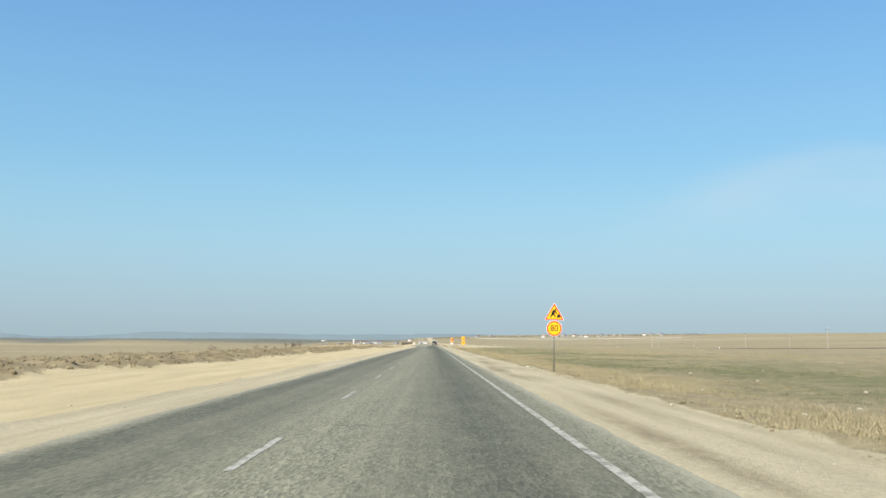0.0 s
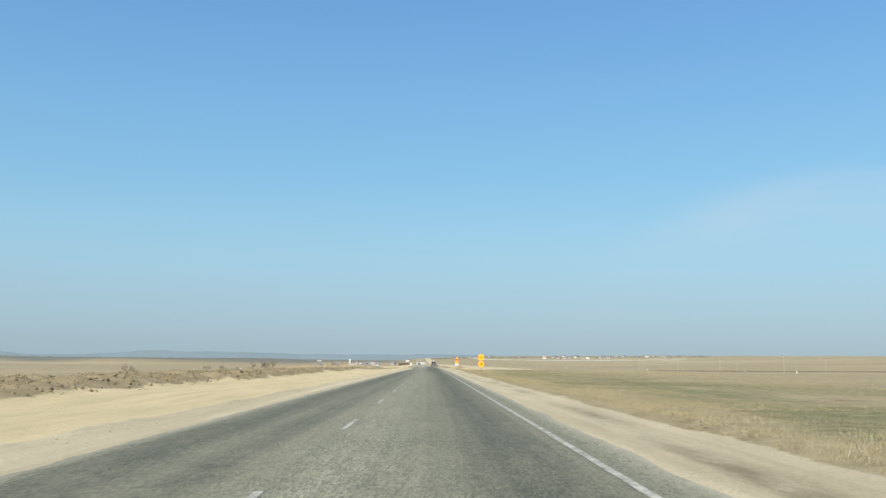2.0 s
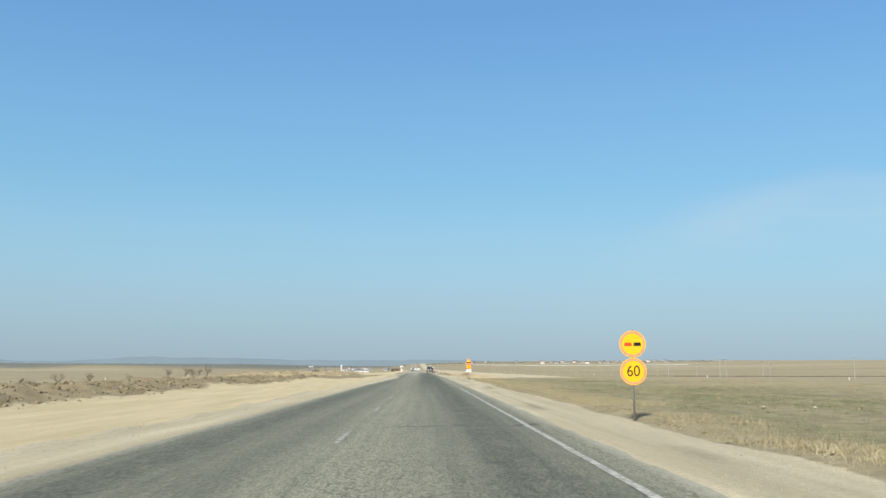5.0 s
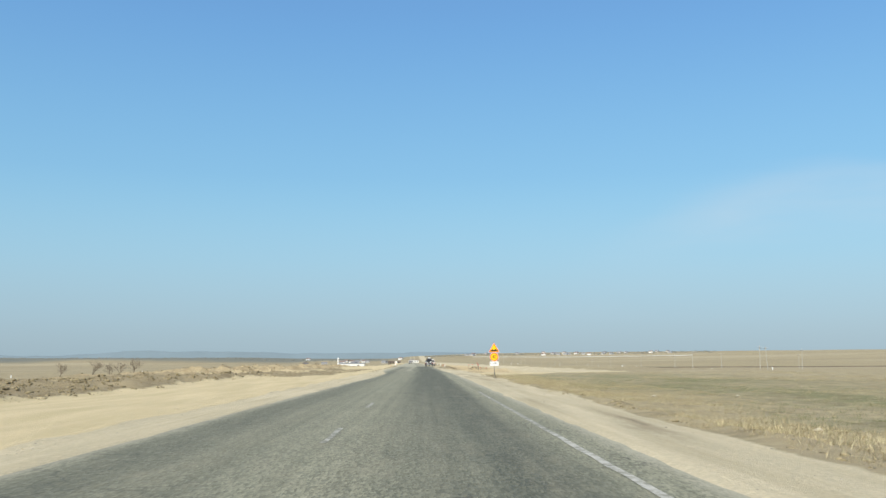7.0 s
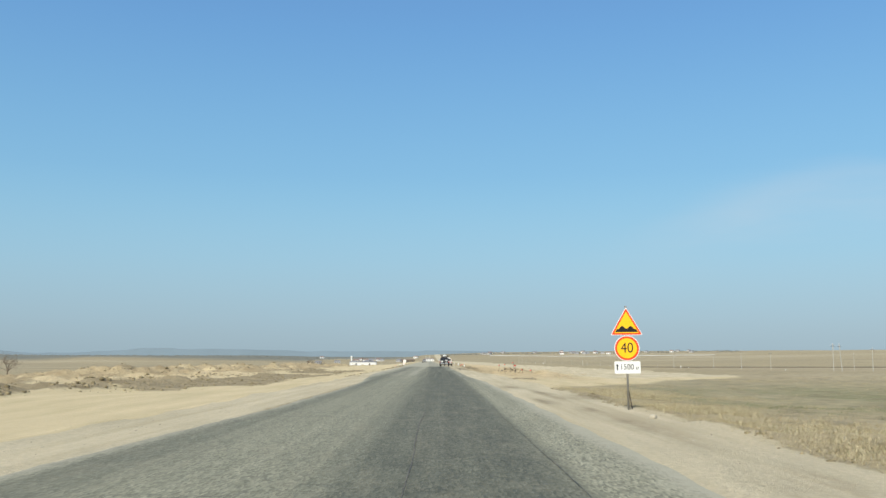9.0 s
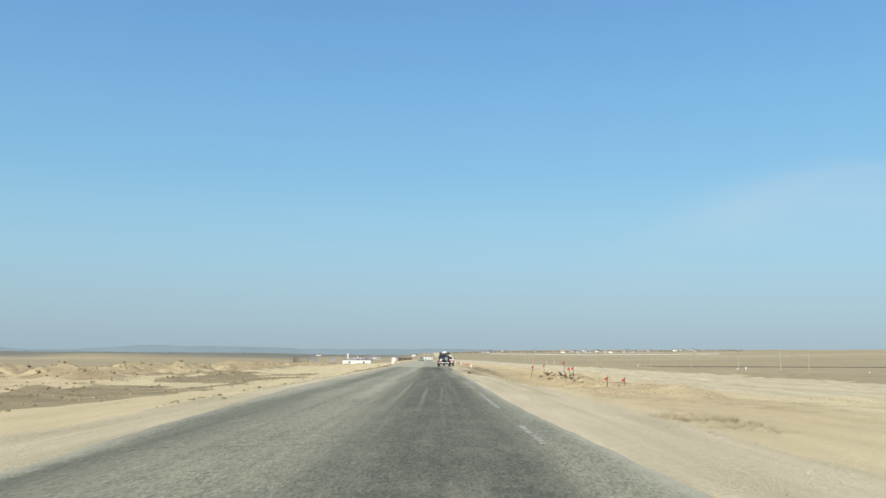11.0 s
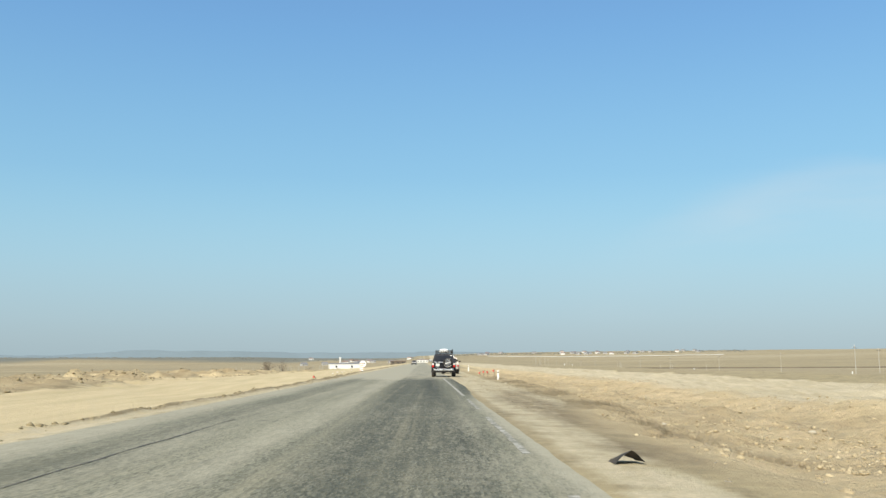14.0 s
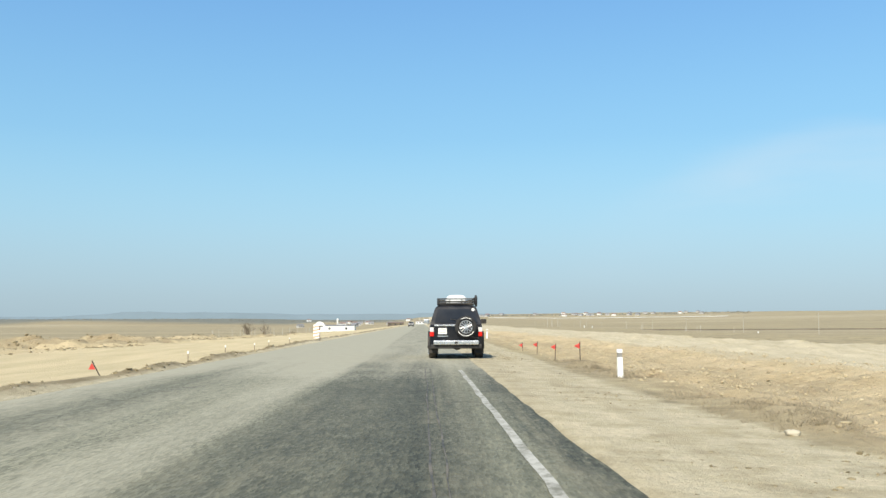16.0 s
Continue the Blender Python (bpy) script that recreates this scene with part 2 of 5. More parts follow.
def make_asphalt():
    k = Nodes("worn asphalt")
    p = k.pos()
    along = k.scale(p, (1.0, 0.25, 1.0))
    chips, crumbs = k.cells(along, 38.0), k.cells(along, 21.0)
    base = k.mix(k.rng(k.noise(p, 0.25, 5), 0.3, 0.7), (0.142, 0.148, 0.118), (0.186, 0.192, 0.152))
    base = k.mix(k.rng(k.noise(k.scale(p, (1.3, 0.02, 1)), 1.0, 3), 0.42, 0.66, 0, 0.5), base, (0.24, 0.23, 0.18))
    edge = k.math("MULTIPLY", k.attr("track"), k.rng(k.noise(k.scale(p, (1.0, 0.25, 1)), 1.6, 6, 0.7), 0.25, 0.6, 0.55, 1.15))
    base = k.mix(edge, base, (0.075, 0.081, 0.068))
    base = k.mix(k.math("MULTIPLY", k.attr("pale"), k.rng(k.noise(k.scale(p, (1.0, 0.3, 1)), 1.2, 6, 0.7), 0.3, 0.65, 0.2, 1.0)), base, (0.315, 0.315, 0.245))
    stone = k.mix(k.rng(chips["Color"], 0.15, 0.95), (0.046, 0.048, 0.038), (0.495, 0.49, 0.395))
    c = k.mix(k.math("ADD", k.rng(k.noise(p, 2.2, 5), 0.3, 0.75, 0.10, 0.36), k.math("MULTIPLY", k.attr("pale"), 0.34)), base, stone)
    c = k.mix(k.rng(crumbs["Color"], 0.6, 1.0, 0, 0.18), c, (0.33, 0.31, 0.25))
    c = k.mix(k.math("MULTIPLY", edge, 0.75), c, (0.62, 0.64, 0.63), "MULTIPLY")
    long = k.noise(k.scale(p, (4.5, 0.035, 1.0)), 1.0, 4)
    c = k.mix(k.rng(long, 0.3, 0.7, 0.0, 0.8), c, k.mix(1.0, c, (0.72, 0.73, 0.72), "MULTIPLY"))
    c = k.mix(k.rng(k.noise(k.scale(p, (2.0, 0.5, 1.0)), 0.9, 6, 0.7), 0.52, 0.72, 0, 0.35), c, (0.25, 0.235, 0.185))
    ruts = k.noise(k.scale(p, (3.2, 0.028, 1.0)), 1.0, 5, 0.6)
    c = k.mix(k.math("MULTIPLY", k.attr("torn"), k.rng(ruts, 0.40, 0.60, 0.6, 0)), c, k.mix(1.0, c, (0.64, 0.66, 0.66), "MULTIPLY"))
    c = k.mix(k.math("MULTIPLY", k.attr("torn"), k.rng(ruts, 0.54, 0.70, 0, 0.45)), c, (0.30, 0.285, 0.215))
    # cracks: thin lines between large ragged cells
    net = k.n("ShaderNodeTexVoronoi")
    net.feature = "DISTANCE_TO_EDGE"
    wob = k.n("ShaderNodeVectorMath")
    wob.operation = "MULTIPLY_ADD"
    nz = k.n("ShaderNodeTexNoise")
    nz.inputs["Scale"].default_value, nz.inputs["Detail"].default_value = 1.5, 5
    k.put(nz.inputs["Vector"], p)
    k.put(wob.inputs[0], nz.outputs["Color"])
    wob.inputs[1].default_value = (1.2, 1.2, 0)
    k.put(wob.inputs[2], p)
    k.put(net.inputs["Vector"], wob.outputs[0])
    net.inputs["Scale"].default_value = 0.32
    crack = k.math("MULTIPLY", k.rng(net.outputs["Distance"], 0.0, 0.010, 1, 0), k.rng(k.noise(p, 0.12, 3), 0.5, 0.62))
    c = k.mix(k.math("MULTIPLY", crack, 0.7), c, (0.045, 0.045, 0.042))
    # coarse torn surfacing along the works
    torn = k.noise(k.scale(p, (1, 0.2, 1)), 15.0, 4, 0.75)
    c = k.mix(k.math("MULTIPLY", k.attr("torn"), k.rng(torn, 0.53, 0.64, 0, 0.3)), c, (0.30, 0.29, 0.22))
    c = k.mix(k.math("MULTIPLY", k.attr("torn"), k.rng(torn, 0.35, 0.46, 0.32, 0)), c, (0.045, 0.045, 0.036))
    c = k.mix(1.0, c, (1.04, 0.99, 0.86), "MULTIPLY")
    cover = k.math("ADD", k.attr("dust"), k.math("MULTIPLY", k.math("SUBTRACT", k.noise(k.scale(p, (1, 0.12, 1)), 1.1, 6, 0.65), 0.5), 0.9))
    cover = k.math("ADD", cover, k.math("MULTIPLY", k.math("SUBTRACT", k.noise(k.scale(p, (1, 0.16, 1)), 9.0, 5, 0.7), 0.5), 0.8))
    cover = k.math("ADD", cover, k.rng(chips["Color"], 0.0, 1.0, -0.13, 0.13))
    c = k.mix(k.rng(cover, 0.22, 0.88, 0, 0.96), c, k.mix(k.noise(p, 2.0, 5), (0.29, 0.272, 0.198), (0.395, 0.365, 0.268)))
    k.bump(k.math("ADD", chips["Distance"], k.math("MULTIPLY", crumbs["Distance"], 0.6)), 0.35, 0.016)
    return k.done(c, k.rng(k.noise(p, 8), 0.3, 0.7, 0.72, 0.92))


def make_paint(wear):
    k = Nodes("worn road paint")
    p = k.pos()
    f = k.rng(k.noise(k.scale(p, (1.13, 0.71, 1.0)), 4.37, 7, 0.75), wear, wear + 0.2)
    c = k.mix(f, (0.185, 0.178, 0.138), (0.45, 0.432, 0.375))
    return k.done(c, 0.8)


M_GROUND, M_ASPHALT, M_PAINT, M_OLDPAINT = make_ground(), make_asphalt(), make_paint(0.37), make_paint(0.43)

M_WHITE = plain("white paint", (0.78, 0.77, 0.73), 0.5, wear=0.08, dust=0.15)
M_YELLOW = plain("yellow retroreflective film", (0.92, 0.50, 0.015), 0.35, wear=0.05)
M_RED = plain("red retroreflective film", (0.80, 0.075, 0.02), 0.35, wear=0.08)
M_SYMBOL = plain("black sign film", (0.016, 0.016, 0.016), 0.45, wear=0.2)
M_GALV = plain("galvanised steel", (0.30, 0.29, 0.27), 0.55, 0.6, 0.2, dust=0.3)
M_ROD = plain("rusty steel rod", (0.055, 0.038, 0.03), 0.8, 0.2, 0.3)
M_FADED = plain("faded orange film", (0.62, 0.30, 0.16), 0.6)
M_CLOTH = plain("faded red cloth", (0.85, 0.13, 0.11), 0.9, wear=0.15)
M_BLACKCAR = plain("black car paint", (0.008, 0.010, 0.015), 0.2, 0.0, 0.2, 2.0, dust=0.07)
M_SILVERCAR = plain("silver car paint", (0.46, 0.42, 0.38), 0.32, 0.35, 0.06, 2.0, dust=0.3)
M_GLASS = plain("tinted car glass", (0.012, 0.016, 0.022), 0.07, 0.0, 0.2, 2.0, dust=0.06)
M_TYRE = plain("dusty tyre rubber", (0.028, 0.027, 0.026), 0.85, 0.0, 0.2, 8.0, dust=0.45)
M_SPARE = plain("black spare tyre rubber", (0.016, 0.016, 0.017), 0.75, 0.0, 0.2, 8.0, dust=0.08)
M_PLASTIC = plain("black plastic trim", (0.018, 0.018, 0.019), 0.6, dust=0.18)
M_ALLOY = plain("bright alloy", (0.62, 0.62, 0.62), 0.3, 0.75, 0.08)
M_CHROME = plain("brushed chrome trim", (0.66, 0.67, 0.68), 0.25, 0.85, 0.06, dust=0.2)
M_LAMPRED = plain("red tail lamp lens", (0.62, 0.018, 0.012), 0.2, wear=0.1)
M_LAMPCLEAR = plain("clear lamp lens", (0.62, 0.60, 0.58), 0.15, wear=0.1)
M_CANVAS = plain("white tarpaulin", (0.76, 0.77, 0.74), 0.7, wear=0.08)
M_CONCRETE = plain("weathered concrete", (0.40, 0.375, 0.32), 0.9, wear=0.2, size=3.0)
M_BARK = plain("dry grey bark", (0.14, 0.105, 0.075), 0.9, wear=0.35, size=9.0)
M_STONE = plain("pale field stone", (0.42, 0.375, 0.285), 0.9, wear=0.25, size=5.0, dust=0.4)
M_TAR = plain("black crack sealing tar", (0.062, 0.060, 0.052), 0.7, wear=0.3, size=3.0, dust=0.5)
M_CHUNK = plain("broken asphalt chunk", (0.07, 0.06, 0.048), 0.9, wear=0.35, size=4.0, dust=0.75)
M_FLAP = plain("dusty grey rubber", (0.11, 0.105, 0.095), 0.85, wear=0.25, size=6.0, dust=0.45)
M_PALE = plain("pale dusty embankment", (0.52, 0.50, 0.44), 0.95, wear=0.1, size=0.05)
M_DYKE = plain("dark damp earth", (0.125, 0.10, 0.07), 0.95, wear=0.25, size=0.05)
M_GREYWALL = plain("grey plaster", (0.42, 0.41, 0.39), 0.9, wear=0.1, size=0.8)
M_PLASTER = plain("whitewashed plaster", (0.70, 0.69, 0.65), 0.9, wear=0.06, size=0.8)
M_ROOF = plain("grey sheet roof", (0.20, 0.20, 0.21), 0.7, wear=0.2, size=0.7)
M_ROOFRED = plain("rust red sheet roof", (0.21, 0.145, 0.12), 0.7, wear=0.2, size=0.7)
M_DARKWIN = plain("dark window opening", (0.03, 0.035, 0.045), 0.2)


def make_straw():
    k = Nodes("dry grass straw")
    g = k.n("ShaderNodeNewGeometry").outputs["Random Per Island"]
    t = k.n("ShaderNodeValToRGB")
    cr_ = t.color_ramp
    cr_.elements[0].position, cr_.elements[0].color = 0.0, (0.22, 0.17, 0.095, 1)
    cr_.elements[1].position, cr_.elements[1].color = 1.0, (0.60, 0.52, 0.33, 1)
    for q, c in ((0.35, (0.39, 0.315, 0.18, 1)), (0.62, (0.52, 0.44, 0.265, 1)), (0.78, (0.20, 0.205, 0.09, 1)), (0.86, (0.48, 0.41, 0.25, 1))):
        cr_.elements.new(q).color = c
    k.put(t.inputs[0], g)
    return k.done(t.outputs[0], 0.85)


def make_lump(name, a, b):
    k = Nodes(name)
    g = k.n("ShaderNodeNewGeometry").outputs["Random Per Island"]
    p = k.pos()
    c = k.mix(g, a, b)
    c = k.mix(k.rng(k.noise(p, 12, 4), 0.3, 0.7, 0, 0.5), c, tuple(v * 0.6 for v in a))
    k.bump(k.noise(p, 25, 4), 0.5, 0.03)
    return k.done(c, 0.95)


M_STRAW = make_straw()
M_GREENBLADE = make_lump("green spring grass", (0.10, 0.135, 0.04), (0.18, 0.195, 0.08))
M_WEED = make_lump("dry grey weeds", (0.22, 0.183, 0.12), (0.42, 0.35, 0.235))
M_CLOD = make_lump("dug soil clod", (0.17, 0.135, 0.073), (0.37, 0.305, 0.18))
M_SANDLUMP = make_lump("sandy lump", (0.40, 0.32, 0.195), (0.54, 0.45, 0.29))
M_PEBBLE = make_lump("crushed stone", (0.20, 0.175, 0.13), (0.52, 0.46, 0.36))
M_FARGREEN = make_lump("far tree foliage", (0.155, 0.155, 0.125), (0.22, 0.205, 0.165))


# ---- lie of the land ----
def lattice(i, j, seed):
    h = (i.astype(np.int64) * 374761393 + j.astype(np.int64) * 668265263 + seed * 982451653) & 0xFFFFFFFF
    h = ((h ^ (h >> 13)) * 1274126177) & 0xFFFFFFFF
    return ((h ^ (h >> 16)) & 0xFFFF) / 65535.0


def vnoise(x, y, s, seed=0):
    """Smooth value noise, 0 to 1, with cells of s metres."""
    x, y = np.asarray(x, float) / s, np.asarray(y, float) / s
    i, j = np.floor(x), np.floor(y)
    u, v = x - i, y - j
    u, v = u * u * (3 - 2 * u), v * v * (3 - 2 * v)
    a, b = lattice(i, j, seed), lattice(i + 1, j, seed)
    c, d = lattice(i, j + 1, seed), lattice(i + 1, j + 1, seed)
    return (a * (1 - u) + b * u) * (1 - v) + (c * (1 - u) + d * u) * v


def fbm(x, y, s, seed=0, octaves=4):
    return sum(vnoise(x, y, s / 2 ** o, seed + o) * 0.5 ** (o + 1) for o in range(octaves)) / (1 - 0.5 ** octaves)


def ease(v, a, b):
    u = np.clip((np.asarray(v, float) - a) / (b - a), 0, 1)
    return u * u * (3 - 2 * u)


def bend(y):
    """How far the road's middle line lies to the right of x = 0: straight, then easing left."""
    u = np.clip((np.asarray(y, float) - 240) / 140, 0, 1)
    return -u * u - np.maximum(np.asarray(y, float) - 380, 0) * 0.0143


ROAD_L, ROAD_R = -5.0, 2.72     # edges of the asphalt from the middle of the right lane


def windrow(y):
    """Distance of the graded earth ridge from the road's line, left."""
    return np.interp(y, [0, 280, 315, 350, 388, 405, 440], [6.95, 6.95, 7.42, 7.25, 6.9, 6.75, 7.3])


def bare(y):
    """Stretch of the dug ground that is driven smooth, 0 to 1."""
    return ease(y, 304.5, 307) * (1 - ease(y, 315.5, 318.5))


def dug_edge(y):
    """How far the edge of the dug ground steps in towards the road, right."""
    return 1.6 * ease(y, 326, 336) * (1 - ease(y, 349, 360))


def zones(x, y):
    """Cover of the ground: sand, gravel, clod, green, each 0 to 1."""
    u = x - bend(y)
    near = 1 - ease(y, 900, 1400)
    wob = (fbm(x, y, 9, 5) - 0.5) * 2
    late = ease(y + wob * 6, 262, 292)
    left = ease(-u, 6.3, 6.9) * (1 - ease(-u + wob * 3, 17 + 10 * late, 22 + 14 * late))
    # a graded detour track leaves the road on the right and runs along it
    start = y - 254 - 2.1 * np.maximum(u - 5.2, 0) + wob * 7
    right = ease(start, 0, 10) * ease(u, 4.6, 5.4) * (1 - ease(u + wob * 4 - np.clip(14 + 0.42 * (y - 272), 5, 33), -2, 3)) * (1 - 0.62 * ease(y, 306, 330) * (1 - ease(u + wob * 2.5, 13, 17)))
    path = late * ease(u + wob * 2, 15, 18) * (1 - ease(u + wob * 4 - np.clip(14 + 0.42 * (y - 272), 5, 33), -2, 3))
    mound = ease(-u + wob * 3, 16, 20) * (1 - ease(-u + wob * 4, 40, 48)) * ease(y, 250, 275)
    sand = np.maximum.reduce([left, right * (0.7 + 0.3 * ease(wob, -0.5, 0.1)), mound * ease(wob, -0.4, 0.2), path]) * near
    gravel = np.maximum(ease(u, 2.0, 2.5) * (1 - ease(u + wob * 0.5 + 0.3 * ease(y, 50, 85) * (1 - ease(y, 190, 225)) + dug_edge(y), 5.0, 5.8)), ease(-u, 4.4, 4.9) * (1 - ease(-u + wob * 0.15 - windrow(y) + 6.75, 6.5, 6.8))) * (1 - 0.45 * ease(y + wob * 12, 318, 345))
    gravel = np.maximum(gravel, 0.85 * path * ease(y, 290, 320))
    clod = ease(-u + wob * 2, 15.5, 17.5) * (1 - ease(-u + wob * 3, 33, 38)) * (1 - ease(y + wob * 6, 256, 276))
    clod = np.maximum(clod, late * 0.46 * ease(u + wob * 2, 4.6, 7) * (1 - ease(u, 15, 19)) * ease(fbm(x, y, 6, 30), 0.42, 0.58))
    clod = np.maximum(clod, 0.75 * ease(-u + wob * 3, 16, 21) * (1 - ease(-u, 44, 55)) * ease(y, 255, 275) * (1 - ease(y, 560, 640)) * ease(fbm(x, y, 10, 33), 0.43, 0.56))
    clod = np.maximum(clod, 0.95 * ease(-u + wob * 3, 8.8, 11.5) * (1 - ease(-u + wob * 2, 19, 23)) * ease(y + wob * 6, 256, 266) * (1 - ease(y + wob * 8, 338, 356)) * ease(fbm(x, y * 0.45, 7, 34) + 0.14 * (1 - ease(y, 272, 284)), 0.40, 0.52))
    clod = np.maximum(clod, 0.8 * np.exp(-((u + windrow(y)) / 0.5) ** 2) * ease(y, 335, 355))
    green = ease(u + wob * 4, 7.5, 11) * (1 - 0.92 * ease(u + wob * 5, 16, 36)) * (1 - ease(y, 245, 300))
    return sand, gravel, clod, green


def ridge_cover(x, y):
    """The dark scrub-covered ridge that closes the plain on the left, 0 to 1."""
    dx, dy = x, y - 150
    r = np.hypot(dx, dy)
    az = np.degrees(np.arctan2(dx, np.maximum(dy, 1)))
    return ease(r + 260 * (vnoise(az, az * 0, 4.0, 16) - 0.5), 2100, 2750) * ease(-az, 1.0, 13)


def terrain(x, y):
    x, y = np.asarray(x, float), np.asarray(y, float)
    u = x - bend(y)
    # the plain lifts gently far off, more to the right
    dx, dy = x, y - 150
    r = np.hypot(dx, dy)
    az = np.degrees(np.arctan2(dx, np.maximum(dy, 1)))
    rise = np.interp(az, [-60, -25, -8, -2, 3, 8, 25, 60], [0.05, 0.05, 0.10, 0.30, 0.50, 0.56, 0.60, 0.62])
    z = np.tan(np.radians(rise)) * 2750 * np.clip((r - 1500) / 1250, 0, 1) ** 1.5
    # the plain to the right tilts gently down before it rises again
    dip = np.interp(r, [0, 90, 330, 700, 1300, 1600, 2100, 2500, 2750], [0, 0.15, 1.9, 4.6, 9.0, 9.6, 6.0, 1.5, 0])
    z = z - dip * ease(az, 2, 9) * ease(u, 30, 110)
    # scrubby low ridge behind the plain, left
    z = z + ridge_cover(x, y) * (17 + 6 * vnoise(az, az * 0, 7.0, 15)) - 3.0 * ease(-az, 3, 12) * ease(r, 500, 1500)
    # crown of the road bed, shoulders and verge
    d = np.maximum(u - ROAD_R, ROAD_L - u)
    z = z - 0.022 - 0.06 * ease(d, 0.2, 3.0) - 0.12 * ease(d, 3.0, 9.0)
    off = ease(d, 1.0, 6.0)
    z = z + off * (fbm(x, y, 14, 1) - 0.5) * 0.35 + ease(d, 0.4, 2.5) * (fbm(x, y, 1.7, 2) - 0.5) * 0.07
    # the plain falls away to the left, into a shallow hollow farther on
    z = z - 0.022 * np.clip(-u - 20, 0, 55) - 3.0 * ease(-u, 10, 38) * ease(y, 390, 640)
    # graded windrow along the left shoulder and low lip at the grass edge
    ridge = fbm(x, y, 2.2, 9)
    z = z + (0.09 + 0.08 * ease(y, 330, 375)) * np.exp(-((u + windrow(y)) / 0.3) ** 2) * (0.35 + 0.9 * ease(ridge, 0.3, 0.7))
    z = z + 0.12 * np.exp(-((u - 5.7) / 0.45) ** 2) * ease(ridge, 0.3, 0.7) * (1 - ease(y, 262, 285))
    sand, gravel, clod, green = zones(x, y)
    rough = np.abs(fbm(x, y, 2.4, 17, 5) - 0.5) * 2
    z = z + ease(-u, 13, 18) * clod * (0.12 + 0.95 * rough)
    # spoil heaps past the ploughed strip, left
    heap = ease(-u, 19, 25) * (1 - ease(-u, 36, 50)) * ease(y, 262, 284) * (1 - ease(y, 470, 540))
    z = z + heap * (0.1 + 1.25 * np.maximum(fbm(x, y, 9, 23, 5) - 0.40, 0) + 0.75 * (rough - 0.3))
    # dug ground on the right by the works: low cut, then a spoil bank
    late = ease(y, 285, 305) * (1 - ease(y, 600, 760))
    late2 = late * ease(y, 334, 346)
    z = z - late * 0.3 * ease(u, 11, 13.5) * (1 - ease(u, 38, 48))
    z = z - late2 * 0.42 * ease(u + dug_edge(y), 6.1, 8.0) * (1 - ease(u, 12.5, 17.0))
    z = z - 0.36 * ease(u, 3.9, 6.6) * (1 - ease(u - 5 * (1 - ease(y, 314.5, 318.5)), 7.7, 8.6)) * ease(y, 307, 313) * (1 - ease(y, 333, 342))
    z = z + late * 0.5 * ease(u, 7.6, 8.7) * (1 - ease(u, 9.6, 11.6)) * ease(fbm(x, y, 7, 41), 0.35, 0.65) * (0.7 + rough * 0.7) * (0.12 + 0.88 * ease(y, 321.0, 325.5)) * (1 - 0.9 * ease(y, 338, 348))
    z = z + ease(y, 285, 300) * (1 - ease(y, 500, 600)) * ease(u + dug_edge(y), 4.6, 7.5) * (1 - ease(u, 30, 40)) * (1 - 0.7 * bare(y)) * ((rough - 0.3) * (0.22 + 0.25 * ease(y, 338, 352)) + (fbm(x, y, 5, 81) - 0.5) * 0.22 + (fbm(x, y, 1.5, 82, 3) - 0.5) * (0.16 + 0.16 * ease(y, 334, 346)))
    z = z + 0.38 * np.exp(-((u - 9.8) / 1.7) ** 2 - ((y - 303) / 4.5) ** 2) * (0.7 + 0.8 * rough)
    return z


def ground_at(x, y):
    return float(terrain(np.array([x]), np.array([y]))[0])


def road_top(x, y):
    u = x - bend(y)
    return float(ground_at(bend(y), y) + 0.022)


def graded(parts):
    out = [parts[0][0]]
    for a, b, s0, s1 in parts:
        v = a
        while v < b - 1e-6:
            f = (v - a) / (b - a)
            v = min(v + s0 * (s1 / s0) ** f, b)
            out.append(v)
    return np.array(out)


def sheet(name, X, Y, Z, mat, attrs=()):
    """A grid of quads over 2D arrays of places."""
    rows, cols = X.shape
    me = bpy.data.meshes.new(name)
    idx = np.arange(rows * cols).reshape(rows, cols)
    quads = np.stack([idx[:-1, :-1], idx[:-1, 1:], idx[1:, 1:], idx[1:, :-1]], -1).reshape(-1, 4)
    me.vertices.add(rows * cols)
    me.vertices.foreach_set("co", np.stack([X, Y, Z], -1).astype(np.float32).ravel())
    me.loops.add(quads.size)
    me.loops.foreach_set("vertex_index", quads.ravel().astype(np.int32))
    me.polygons.add(len(quads))
    me.polygons.foreach_set("loop_start", np.arange(0, quads.size, 4, dtype=np.int32))
    me.update(calc_edges=True)
    me.polygons.foreach_set("use_smooth", np.ones(len(quads), bool))
    for key, v in attrs:
        me.attributes.new(key, "FLOAT", "POINT").data.foreach_set("value", v.astype(np.float32).ravel())
    me.materials.append(mat)
    return new(name, me)


gx = graded([(-4600, -500, 500, 60), (-500, -50, 60, 1.2), (-50, -18, 0.7, 0.45), (-18, -7.5, 0.5, 0.3), (-7.5, -4, 0.12, 0.25), (-4, 2, 1, 1), (2, 7, 0.3, 0.25), (7, 22, 0.25, 0.5), (22, 60, 0.6, 1.6), (60, 500, 2, 50), (500, 4600, 60, 500)])
gy = graded([(-600, -12, 150, 2), (-12, 450, 0.75, 0.85), (450, 620, 0.8, 4), (620, 1500, 5, 40), (1500, 4700, 45, 300)])


def right_edge(y):
    """Edge of the asphalt on the right: it widens a little, then is buried by dust at the works."""
    return ROAD_R - 0.42 * ease(y, 268, 292) - 0.06 * ease(y, 325, 350) + 0.30 * ease(y, 360, 376)


def left_edge(y):
    return ROAD_L - 0.28 * ease(y, 45, 80) * (1 - ease(y, 190, 225)) + 0.45 * ease(y, 225, 245) * (1 - ease(y, 262, 285)) - 1.3 * ease(y, 270, 310)


